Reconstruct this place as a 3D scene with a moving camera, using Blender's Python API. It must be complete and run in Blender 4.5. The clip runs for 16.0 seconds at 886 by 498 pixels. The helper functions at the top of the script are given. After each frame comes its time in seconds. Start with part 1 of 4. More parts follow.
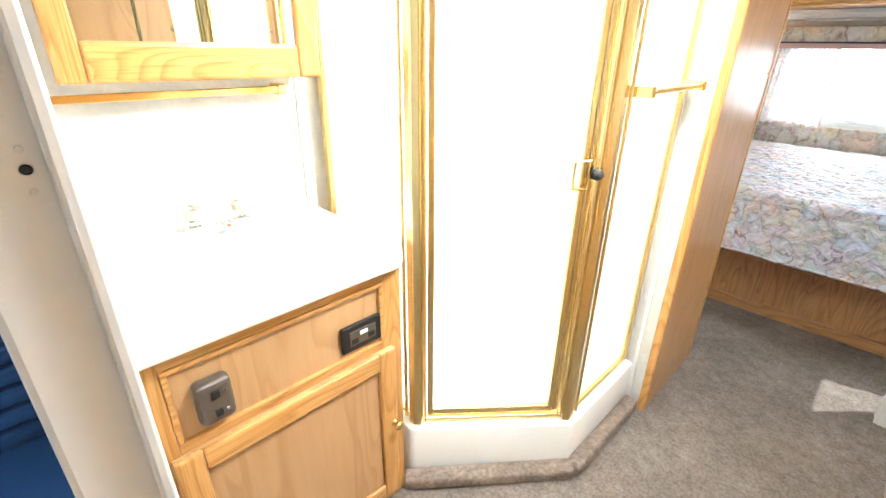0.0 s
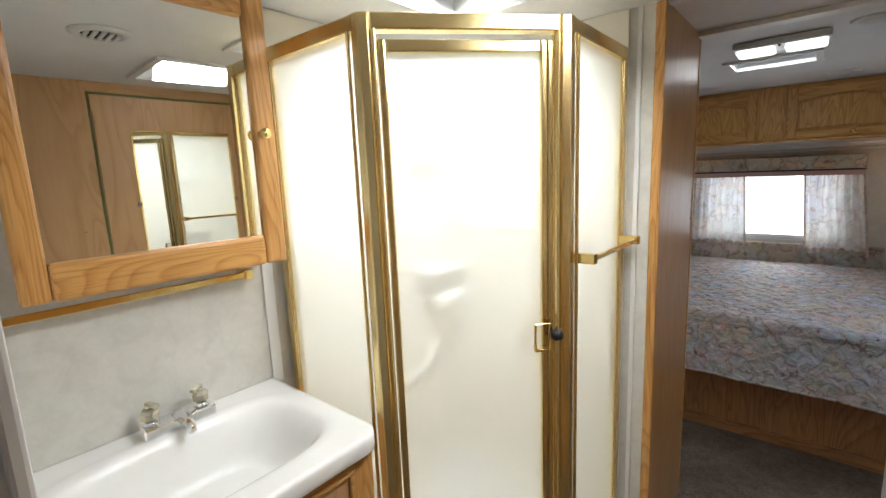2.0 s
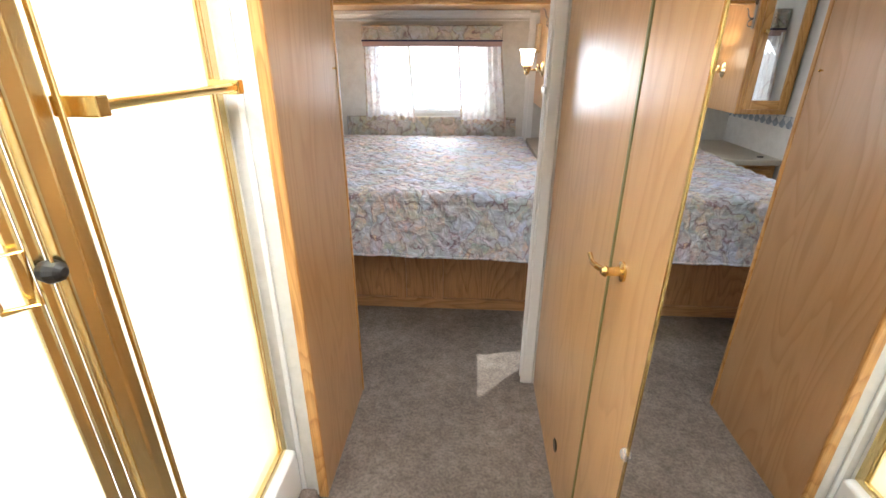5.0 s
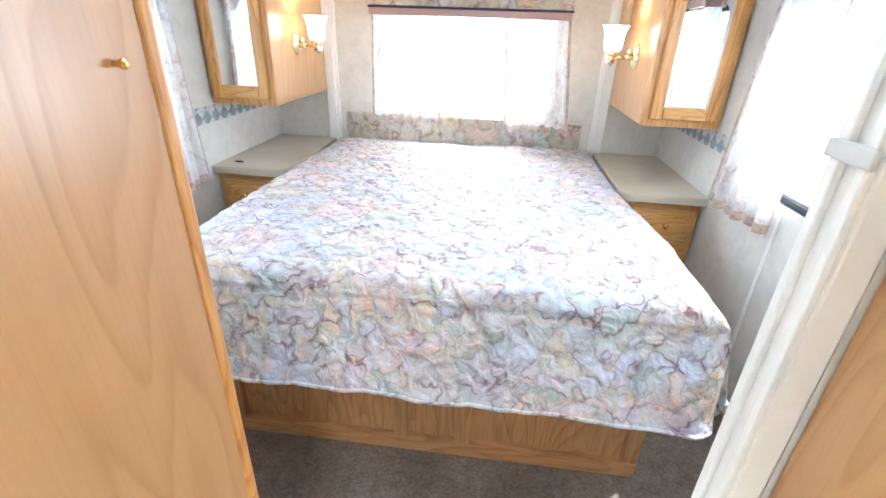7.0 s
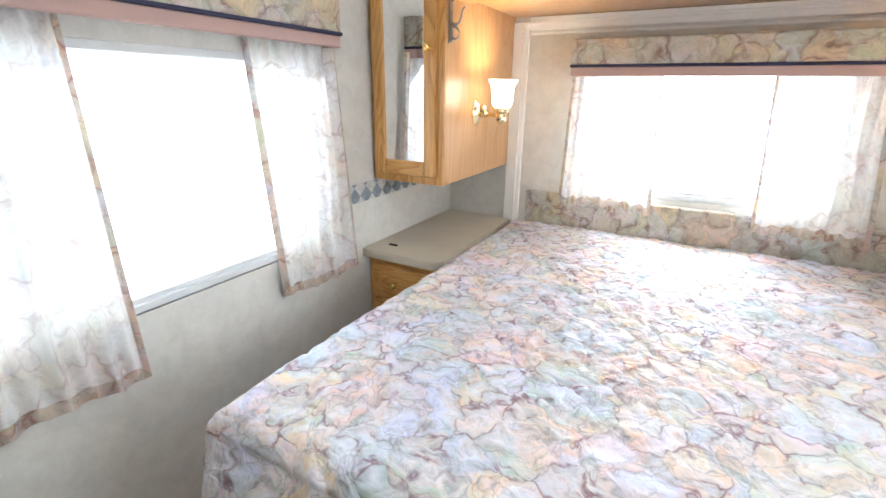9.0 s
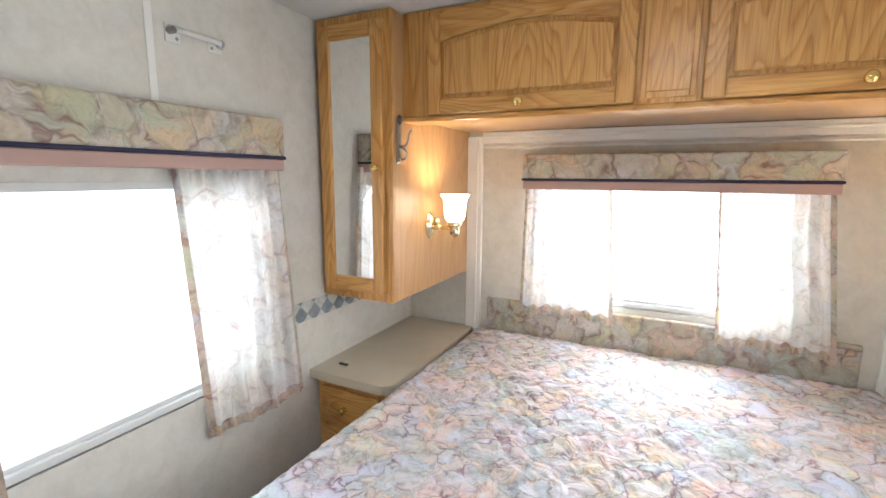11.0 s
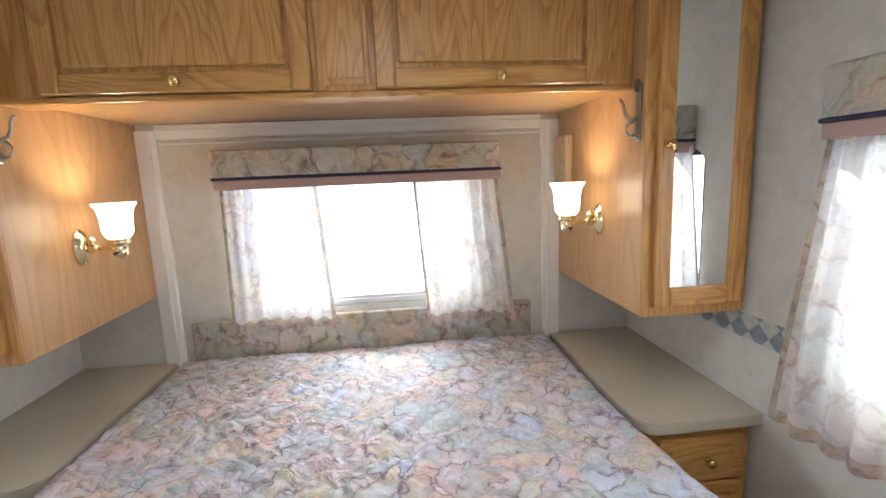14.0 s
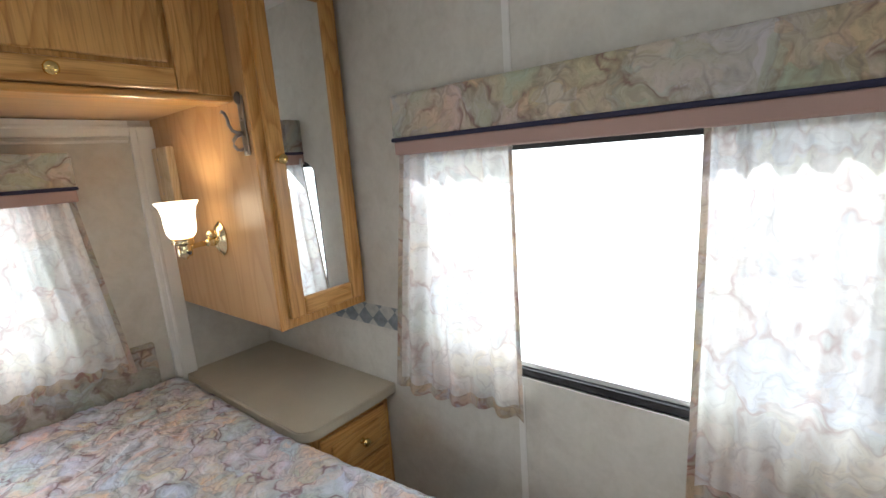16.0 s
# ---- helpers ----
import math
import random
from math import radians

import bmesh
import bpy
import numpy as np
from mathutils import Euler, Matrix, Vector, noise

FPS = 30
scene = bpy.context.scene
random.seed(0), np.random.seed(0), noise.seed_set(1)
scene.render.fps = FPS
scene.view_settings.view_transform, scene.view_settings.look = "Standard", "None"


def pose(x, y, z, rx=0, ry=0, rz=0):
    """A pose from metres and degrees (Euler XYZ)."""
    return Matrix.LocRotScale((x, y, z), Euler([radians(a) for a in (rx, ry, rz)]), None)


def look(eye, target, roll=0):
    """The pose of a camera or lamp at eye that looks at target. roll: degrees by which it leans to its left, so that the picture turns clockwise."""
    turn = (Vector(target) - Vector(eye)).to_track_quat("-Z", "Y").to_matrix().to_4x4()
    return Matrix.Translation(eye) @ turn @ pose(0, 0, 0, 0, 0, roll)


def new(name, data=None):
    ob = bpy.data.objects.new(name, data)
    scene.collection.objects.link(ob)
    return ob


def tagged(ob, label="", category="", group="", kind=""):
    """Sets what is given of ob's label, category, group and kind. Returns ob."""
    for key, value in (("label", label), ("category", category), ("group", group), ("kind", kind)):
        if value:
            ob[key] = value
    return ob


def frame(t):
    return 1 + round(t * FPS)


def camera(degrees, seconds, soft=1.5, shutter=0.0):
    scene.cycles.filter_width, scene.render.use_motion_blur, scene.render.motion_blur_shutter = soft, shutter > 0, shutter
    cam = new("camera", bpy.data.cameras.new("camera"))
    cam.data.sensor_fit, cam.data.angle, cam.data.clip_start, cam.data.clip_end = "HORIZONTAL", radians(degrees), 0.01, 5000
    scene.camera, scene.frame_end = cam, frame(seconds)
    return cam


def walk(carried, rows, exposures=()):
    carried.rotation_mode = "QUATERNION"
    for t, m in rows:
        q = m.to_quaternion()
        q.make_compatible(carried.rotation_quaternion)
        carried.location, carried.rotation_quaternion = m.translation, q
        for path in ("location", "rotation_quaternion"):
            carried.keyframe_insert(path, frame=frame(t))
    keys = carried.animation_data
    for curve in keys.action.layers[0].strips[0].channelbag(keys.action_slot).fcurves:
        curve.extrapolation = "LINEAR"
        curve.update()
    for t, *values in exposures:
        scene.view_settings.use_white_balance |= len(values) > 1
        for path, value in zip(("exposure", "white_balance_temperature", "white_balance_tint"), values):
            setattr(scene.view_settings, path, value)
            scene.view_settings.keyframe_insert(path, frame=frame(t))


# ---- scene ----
cam = camera(88.8, 16.0)
PATH = [
    (0, (0.313, -4.422, 1.346), (-0.967, -3.121, 0.528), 1.0),
    (0.5, (0.302, -4.433, 1.399), (-1.019, -3.069, 0.769), 1.3),
    (1, (0.297, -4.427, 1.447), (-1.048, -3.017, 0.997), 0.3),
    (1.5, (0.281, -4.439, 1.494), (-1.018, -2.961, 1.135), -1.2),
    (2, (0.308, -4.417, 1.492), (-0.956, -2.901, 1.165), -2.3),
    (2.5, (0.358, -4.39, 1.481), (-0.8, -2.811, 1.075), -2.5),
    (3, (0.433, -4.385, 1.432), (-0.555, -2.715, 0.946), -2.4),
    (3.5, (0.467, -4.375, 1.394), (-0.23, -2.594, 0.811), -1.0),
    (4, (0.463, -4.241, 1.337), (0.032, -2.405, 0.671), -1.0),
    (4.2, (0.431, -4.176, 1.325), (0.109, -2.333, 0.62), -0.7),
    (6.3, (0.242, -3.075, 1.307), (0.197, -1.266, 0.457), 0.5),
    (6.5, (0.216, -2.957, 1.305), (0.156, -1.155, 0.44), 0.9),
    (7, (0.213, -2.712, 1.307), (0.019, -0.922, 0.437), 2.0),
    (7.5, (0.212, -2.523, 1.303), (-0.197, -0.77, 0.432), 2.0),
    (8, (0.123, -2.379, 1.296), (-0.422, -0.668, 0.415), 2.3),
    (8.5, (0.071, -2.25, 1.292), (-0.641, -0.577, 0.459), 1.7),
    (9, (0.008, -2.108, 1.311), (-0.901, -0.455, 0.647), 0.8),
    (9.2, (-0.007, -2.061, 1.32), (-0.993, -0.423, 0.734), 0.6),
    (11.3, (0.051, -1.938, 1.428), (-0.768, -0.137, 1.135), -0.3),
    (11.5, (0.049, -1.924, 1.421), (-0.706, -0.094, 1.139), -0.4),
    (12, (0.031, -1.909, 1.417), (-0.539, -0.012, 1.14), -0.5),
    (12.5, (0.031, -1.9, 1.42), (-0.34, 0.043, 1.121), -0.5),
    (13, (0.045, -1.886, 1.405), (-0.111, 0.084, 1.095), -0.7),
    (13.5, (0.09, -1.854, 1.401), (0.118, 0.119, 1.074), -1.4),
    (14, (0.135, -1.796, 1.396), (0.337, 0.167, 1.073), -2.4),
    (14.5, (0.201, -1.721, 1.385), (0.642, 0.205, 1.075), -3.3),
    (15, (0.195, -1.705, 1.393), (1.05, 0.073, 1.067), -3.4),
    (15.5, (0.187, -1.729, 1.395), (1.418, -0.189, 1.058), -3.9),
    (16, (0.168, -1.757, 1.414), (1.688, -0.514, 1.033), -4.2),
]
EXPOSURES = [(0.0, 1.2, 5500, 5), (0.5, 1.05, 5500, 5), (1.0, 0.5, 5450, 6), (1.5, -0.15, 5650, 7), (2.0, -0.85, 5750, 8), (2.5, -1.2, 5800, 9), (3.0, -1.4, 5800, 9), (3.5, -1.4, 5850, 9), (4.2, -0.5, 5850, 10), (6.3, 1.45, 5250, 6), (7.0, 1.57, 5200, 6), (8.0, 1.5, 5350, 6), (9.2, 1.18, 5650, 6), (11.3, 0.94, 5850, 7), (12.5, 0.74, 5880, 7), (14.0, 0.42, 5750, 8), (14.5, 0.33, 5650, 8), (15.0, 0.43, 5750, 7), (16.0, 0.03, 5850, 6)]
walk(cam, [(t, look(eye, target, roll)) for t, eye, target, roll in PATH], EXPOSURES)

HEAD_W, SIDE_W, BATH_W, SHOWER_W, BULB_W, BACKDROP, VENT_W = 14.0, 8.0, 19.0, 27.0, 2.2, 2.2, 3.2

# ---- world, sun and daylight ----
world = bpy.data.worlds.new("world")
scene.world = world
world.use_nodes = True
wn = world.node_tree.nodes
sky = wn.new("ShaderNodeTexSky")
sky.sky_type, sky.sun_disc = "NISHITA", False
sky.sun_elevation, sky.sun_rotation = radians(51.6), radians(44)
wn["Background"].inputs["Strength"].default_value = 0.12
world.node_tree.links.new(sky.outputs[0], wn["Background"].inputs["Color"])

sun_data = bpy.data.lights.new("sun", "SUN")
sun_data.energy, sun_data.angle, sun_data.color = 3.6, radians(0.5), (1.0, 0.95, 0.87)
sun = new("sun", sun_data)
sun.matrix_world = look((3.55, 3.45, 6.0), (0, 0, 0))


def daylight(name, at, aim, w, h, watts, color=(0.98, 0.98, 0.97), spread=180):
    d = bpy.data.lights.new(name, "AREA")
    d.shape, d.size, d.size_y, d.energy, d.color, d.spread = "RECTANGLE", w, h, watts, color, radians(spread)
    o = new(name, d)
    o.matrix_world = look(at, aim)
    return o


daylight("daylight_head", (0.0, 0.33, 1.16), (0.0, -1, 0.5), 1.06, 0.62, HEAD_W)
daylight("daylight_west", (-1.31, -1.38, 1.12), (1, -1.38, -0.7), 1.06, 0.74, SIDE_W * 0.32)
daylight("daylight_east", (1.31, -1.38, 1.15), (-1, -1.38, -0.7), 1.06, 0.70, SIDE_W)
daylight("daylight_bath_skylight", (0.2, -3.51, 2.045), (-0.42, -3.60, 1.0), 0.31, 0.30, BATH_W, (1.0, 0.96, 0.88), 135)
# Unseen shower skylight, added so its lamp brightens the glass panels and sink.
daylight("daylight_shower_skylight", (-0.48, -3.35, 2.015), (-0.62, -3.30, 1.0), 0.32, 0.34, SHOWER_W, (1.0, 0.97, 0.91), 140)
daylight("daylight_roof_vent", (0.08, -1.48, 2.0), (0.08, -1.48, 0), 0.32, 0.22, VENT_W, (1.0, 0.97, 0.9))

# Lamp for an unseen, added window; it lights the sofa and entry jamb.
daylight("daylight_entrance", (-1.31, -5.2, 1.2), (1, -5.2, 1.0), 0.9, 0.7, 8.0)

# ---- materials ----


class Mat:
    def __init__(self, name):
        self.m = bpy.data.materials.new(name)
        self.m.use_nodes = True
        self.t = self.m.node_tree
        self.b = self.t.nodes["Principled BSDF"]

    def n(self, kind, **kw):
        o = self.t.nodes.new("ShaderNode" + kind)
        for k, v in kw.items():
            if k in o.inputs:
                o.inputs[k].default_value = v
        return o

    def l(self, a, b):
        self.t.links.new(a, b)

    def ramp(self, fac, stops, mode="LINEAR"):
        r = self.n("ValToRGB")
        r.color_ramp.interpolation = mode
        e = r.color_ramp.elements
        while len(e) < len(stops):
            e.new(0.5)
        for x, (p, c) in zip(e, stops):
            x.position, x.color = p, (*c, 1)
        self.l(fac, r.inputs[0])
        return r.outputs[0]

    def mix(self, kind, fac, a, b):
        x = self.n("Mix")
        x.data_type, x.blend_type = "RGBA", kind
        for s, v in ((x.inputs[0], fac), (x.inputs[6], a), (x.inputs[7], b)):
            if isinstance(v, (int, float)):
                s.default_value = v
            elif isinstance(v, tuple):
                s.default_value = (*v, 1)
            else:
                self.l(v, s)
        return x.outputs[2]

    def coords(self, scale=(1, 1, 1), rot=(0, 0, 0), jitter=True):
        c = self.n("TexCoord")
        mp = self.n("Mapping")
        mp.inputs["Scale"].default_value = scale
        mp.inputs["Rotation"].default_value = rot
        self.l(c.outputs["Object"], mp.inputs[0])
        if jitter:
            oi = self.n("ObjectInfo")
            cx = self.n("CombineXYZ")
            mu = self.n("Math")
            mu.operation = "MULTIPLY"
            mu.inputs[1].default_value = 7.3
            self.l(oi.outputs["Random"], mu.inputs[0])
            for i in range(3):
                self.l(mu.outputs[0], cx.inputs[i])
            self.l(cx.outputs[0], mp.inputs["Location"])
        return mp.outputs[0]

    def noise(self, co, scale, detail=4, rough=0.55, dist=0.0):
        x = self.n("TexNoise", Scale=scale, Detail=detail, Roughness=rough, Distortion=dist)
        self.l(co, x.inputs["Vector"])
        return x.outputs

    def bump(self, h, strength, dist=0.002):
        x = self.n("Bump", Strength=strength, Distance=dist)
        self.l(h, x.inputs["Height"])
        self.l(x.outputs[0], self.b.inputs["Normal"])

    def set(self, **kw):
        for k, v in kw.items():
            k = k.replace("_", " ")
            self.b.inputs[k].default_value = (*v, 1) if isinstance(v, tuple) else v
        return self


def plain(name, color, rough=0.5, metal=0.0, grain=60.0, depth=0.06, bump=0.1, **kw):
    """A nearly plain surface with soft mottling at two scales."""
    m = Mat(name).set(Roughness=rough, Metallic=metal, **kw)
    co = m.coords()
    a, b = m.noise(co, 4.0, 3), m.noise(co, grain, 4)
    dark = tuple(c * (1 - depth) for c in color)
    c1 = m.ramp(a[0], [(0.35, dark), (0.65, color)])
    m.l(m.mix("MULTIPLY", depth, c1, m.ramp(b[0], [(0.3, (0.6, 0.6, 0.6)), (0.7, (1, 1, 1))])), m.b.inputs["Base Color"])
    m.bump(b[0], bump, 0.001)
    return m.m


def wood(name, pale, mid, dark, axis, gloss=0.35, rings=1.0, strong=0.55, fibre=0.42):
    """Oak: stretched fibres, cathedral rings and open pores along one axis."""
    m = Mat(name).set(Roughness=gloss)
    i = "xyz".index(axis)

    def stretched(f):
        v = [1.0, 1.0, 1.0]
        v[i] = f
        return m.coords(tuple(v))

    fib = m.noise(stretched(0.07), 70, 6, 0.65, 0.4)
    big = m.noise(stretched(0.17), 5.5, 2, 0.45, 0.45)
    w = m.n("Math")
    w.operation = "MULTIPLY"
    w.inputs[1].default_value = 18.0 * rings
    m.l(big[0], w.inputs[0])
    f = m.n("Math")
    f.operation = "FRACT"
    m.l(w.outputs[0], f.inputs[0])
    base = m.ramp(f.outputs[0], [(0.0, pale), (0.35, pale), (0.62, mid), (0.88, dark), (0.95, mid), (1.0, pale)])
    col = m.mix("MIX", fibre, base, m.ramp(fib[0], [(0.3, dark), (0.5, mid), (0.7, pale)]))
    tone = m.noise(stretched(0.5), 2.6, 3, 0.6)
    col = m.mix("MULTIPLY", 0.5, col, m.ramp(tone[0], [(0.3, (0.74, 0.70, 0.66)), (0.7, (1, 1, 1))]))
    pore = m.noise(stretched(0.03), 260, 3, 0.6)
    pr = m.ramp(pore[0], [(0.36, (0.55, 0.5, 0.45)), (0.5, (1, 1, 1))])
    m.l(m.mix("MULTIPLY", strong, col, pr), m.b.inputs["Base Color"])
    m.l(m.ramp(fib[0], [(0.3, (gloss + 0.03,) * 3), (0.7, (gloss - 0.01,) * 3)]), m.b.inputs["Roughness"])
    m.bump(pore[0], 0.4 * strong, 0.0004)
    return m.m


OAK = [(0.66, 0.365, 0.115), (0.58, 0.30, 0.083), (0.43, 0.19, 0.045)]
LAM = [(0.54, 0.328, 0.152), (0.505, 0.298, 0.130), (0.445, 0.25, 0.10)]
oak_x, oak_y, oak_z = (wood("oak_" + a, *OAK, a, 0.3, 1.3, 0.5, 0.34) for a in "xyz")
lam_z = wood("oak_laminate_upright", *LAM, "z", 0.29, 0.6, 0.10, 0.3)
lam_x = wood("oak_laminate_level", *LAM, "x", 0.29, 0.6, 0.10, 0.3)
base_x, base_z = (wood("platform_oak_" + a, (0.55, 0.30, 0.135), (0.46, 0.235, 0.095), (0.32, 0.145, 0.05), a, 0.35, 1.0, 0.5) for a in "xz")
lam_y = wood("oak_laminate_along", *LAM, "y", 0.29, 0.6, 0.10, 0.3)


def wallpaper():
    """Cream vinyl with a soft, close mottling."""
    m = Mat("wallpaper").set(Roughness=0.55)
    co = m.coords(jitter=False)
    a, b, c_ = m.noise(co, 16, 5, 0.6, 0.6), m.noise(co, 70, 4, 0.7), m.noise(co, 2.5, 3, 0.5)
    c = m.ramp(a[0], [(0.32, (0.60, 0.578, 0.528)), (0.5, (0.645, 0.625, 0.575)), (0.68, (0.68, 0.66, 0.61))])
    c = m.mix("MULTIPLY", 0.5, c, m.ramp(c_[0], [(0.3, (0.93, 0.92, 0.90)), (0.7, (1, 1, 1))]))
    m.l(m.mix("MULTIPLY", 0.2, c, m.ramp(b[0], [(0.4, (0.82, 0.81, 0.78)), (0.6, (1, 1, 1))])), m.b.inputs["Base Color"])
    m.bump(b[0], 0.25, 0.001)
    return m.m


def carpet_mat(name, dark, pale):
    m = Mat(name).set(Roughness=0.95)
    co = m.coords(jitter=False)
    a, b, c = m.noise(co, 3.5, 4, 0.6), m.noise(co, 90, 4, 0.7), m.noise(co, 420, 2)
    col = m.ramp(a[0], [(0.3, dark), (0.7, pale)])
    d_ = m.noise(co, 22, 5, 0.7)
    col = m.mix("MULTIPLY", 0.6, col, m.ramp(d_[0], [(0.36, (0.5, 0.49, 0.48)), (0.6, (1, 1, 1))]))
    col = m.mix("MULTIPLY", 0.75, col, m.ramp(b[0], [(0.33, (0.45, 0.44, 0.43)), (0.6, (1, 1, 1))]))
    m.l(m.mix("MULTIPLY", 0.5, col, m.ramp(c[0], [(0.35, (0.5, 0.5, 0.5)), (0.6, (1, 1, 1))])), m.b.inputs["Base Color"])
    ad = m.n("Math")
    m.l(b[0], ad.inputs[0])
    m.l(c[0], ad.inputs[1])
    m.bump(ad.outputs[0], 1.0, 0.009)
    return m.m


def floral(name, ground, line, scale=9.0, see_through=0.0, wash=0.0, ink=1.0, rough=0.85, crinkle=0.0):
    """Printed cloth: watercolour petals and leaves with broken wine and slate outlines."""
    m = Mat(name).set(Roughness=rough)
    co = m.coords(jitter=False)

    def warp(src, sc, amount):
        d = m.noise(src, sc, 3, 0.6)
        v = m.n("VectorMath")
        v.operation = "MULTIPLY_ADD"
        v.inputs[1].default_value = (amount,) * 3
        m.l(d[1], v.inputs[0])
        m.l(src, v.inputs[2])
        return v.outputs[0]

    w1 = warp(co, 5.0, 0.24)
    w2 = warp(w1, 14.0, 0.06)

    def vor(src, feature, sc):
        v = m.n("TexVoronoi", Scale=sc)
        v.feature = feature
        m.l(src, v.inputs["Vector"])
        return v

    hues = [(0.74, 0.46, 0.29), (0.70, 0.55, 0.34), (0.38, 0.48, 0.38), (0.42, 0.47, 0.66), (0.69, 0.46, 0.46), (0.62, 0.62, 0.75)]
    hues = [tuple(c * (1 - wash) + g * wash for c, g in zip(col, ground)) for col in hues]
    patch = m.noise(w1, scale * 0.42, 2, 0.5)
    col = m.ramp(patch[0], [(0.28, hues[3]), (0.39, hues[5]), (0.46, hues[2]), (0.52, hues[1]), (0.58, hues[0]), (0.64, hues[4]), (0.74, hues[5])])
    cell = vor(w2, "F1", scale)
    sep, sep2 = m.n("SeparateColor"), m.n("SeparateColor")
    m.l(cell.outputs["Color"], sep.inputs[0])
    petal = m.ramp(sep.outputs[0], [(0.0, hues[0]), (0.18, hues[4]), (0.36, hues[5]), (0.54, hues[3]), (0.72, hues[2]), (0.9, hues[1])])
    col = m.mix("MIX", 0.5, col, petal)
    small = vor(w1, "F1", scale * 2.3)
    m.l(small.outputs["Color"], sep2.inputs[0])
    col = m.mix("MIX", m.ramp(sep2.outputs[1], [(0.5, (0, 0, 0)), (0.62, (0.5, 0.5, 0.5))]), col, m.ramp(sep2.outputs[0], [(0.0, hues[3]), (0.4, hues[0]), (0.7, hues[5]), (1.0, hues[2])]))
    soft = m.noise(w2, scale * 2.2, 5, 0.65, 0.8)
    col = m.mix("MIX", m.ramp(soft[0], [(0.38, (0, 0, 0)), (0.68, (0.62, 0.62, 0.62))]), col, ground)
    col = m.mix("MIX", m.ramp(cell.outputs["Distance"], [(0.05, (0.4, 0.4, 0.4)), (0.42, (0, 0, 0))]), col, tuple(min(0.86, c * 1.18) for c in ground))
    streak = m.noise(w2, scale * 3.4, 4, 0.55, 2.0)
    col = m.mix("MULTIPLY", 0.34 * ink, col, m.ramp(streak[0], [(0.36, (0.55, 0.52, 0.55)), (0.47, (1, 1, 1)), (0.58, (1, 1, 1)), (0.68, (0.74, 0.66, 0.60))]))
    gate = m.noise(co, scale * 1.1, 3, 0.6)
    g1 = m.ramp(gate[0], [(0.47, (0.0, 0.0, 0.0)), (0.58, (1, 1, 1))])
    g2 = m.ramp(gate[0], [(0.42, (1, 1, 1)), (0.53, (0.0, 0.0, 0.0))])
    slate = tuple(0.5 * k + 0.5 * c for k, c in zip(line, (0.10, 0.15, 0.20)))
    moss = tuple(0.55 * c * 0.6 + 0.45 * k for c, k in zip(hues[2], line))
    edge = vor(w2, "DISTANCE_TO_EDGE", scale).outputs["Distance"]
    shade = m.ramp(edge, [(0.0, (0.62 * ink,) * 3), (0.08, (0.34 * ink,) * 3), (0.26, (0, 0, 0))])
    col = m.mix("MIX", m.mix("MULTIPLY", 1.0, shade, m.ramp(soft[0], [(0.40, (0.0, 0.0, 0.0)), (0.60, (1, 1, 1))])), col, moss)
    edge2 = vor(w1, "DISTANCE_TO_EDGE", scale * 1.5).outputs["Distance"]
    for e, wd, amount, g, tint in ((edge, 0.07, 0.75, g1, line), (edge2, 0.06, 0.38, g2, slate)):
        ln = m.ramp(e, [(0.0, (min(1.0, amount * ink),) * 3), (wd * 0.4, (amount * ink * 0.6,) * 3), (wd, (0, 0, 0))])
        col = m.mix("MIX", m.mix("MULTIPLY", 1.0, ln, g), col, tint)
    weave = m.noise(co, 500, 2)
    height = weave[0]
    if crinkle:
        pucker = m.noise(warp(co, 10.0, 0.03), 17, 2, 0.45, 0.8)
        add = m.n("Math")
        add.operation = "MULTIPLY_ADD"
        add.inputs[1].default_value = 0.02
        m.l(weave[0], add.inputs[0])
        m.l(pucker[0], add.inputs[2])
        height = add.outputs[0]
    m.bump(height, crinkle or 0.2, 0.03 if crinkle else 0.001)
    m.l(col, m.b.inputs["Base Color"])
    if see_through:
        out = m.t.nodes["Material Output"]
        tl, mx = m.n("BsdfTranslucent"), m.n("MixShader", Fac=see_through)
        m.l(col, tl.inputs[0])
        m.l(m.b.outputs[0], mx.inputs[1])
        m.l(tl.outputs[0], mx.inputs[2])
        tp, mx2 = m.n("BsdfTransparent"), m.n("MixShader", Fac=0.07)
        m.l(mx.outputs[0], mx2.inputs[1])
        m.l(tp.outputs[0], mx2.inputs[2])
        m.l(mx2.outputs[0], out.inputs[0])
    return m.m


def pane_mat(name, frost):
    """Window glass; frost mixes in a milky scattering share."""
    m = Mat(name)
    out = m.t.nodes["Material Output"]
    tp, tl, df, gl = m.n("BsdfTransparent"), m.n("BsdfTranslucent"), m.n("BsdfDiffuse"), m.n("BsdfGlossy", Roughness=0.03 + frost * 0.12)
    tl.inputs[0].default_value = (0.92, 0.91, 0.86, 1)
    df.inputs[0].default_value = (0.85, 0.84, 0.78, 1)
    milk, body, top = m.n("MixShader", Fac=0.3), m.n("MixShader", Fac=frost), m.n("MixShader")
    m.l(tl.outputs[0], milk.inputs[1])
    m.l(df.outputs[0], milk.inputs[2])
    m.l(tp.outputs[0], body.inputs[1])
    m.l(milk.outputs[0], body.inputs[2])
    lw, pw, sc = m.n("LayerWeight", Blend=0.5), m.n("Math"), m.n("Math")
    pw.operation, sc.operation = "POWER", "MULTIPLY_ADD"
    pw.inputs[1].default_value, sc.inputs[1].default_value, sc.inputs[2].default_value = 4.0, 0.45, 0.035
    m.l(lw.outputs["Facing"], pw.inputs[0])
    m.l(pw.outputs[0], sc.inputs[0])
    m.l(sc.outputs[0], top.inputs[0])
    m.l(body.outputs[0], top.inputs[1])
    m.l(gl.outputs[0], top.inputs[2])
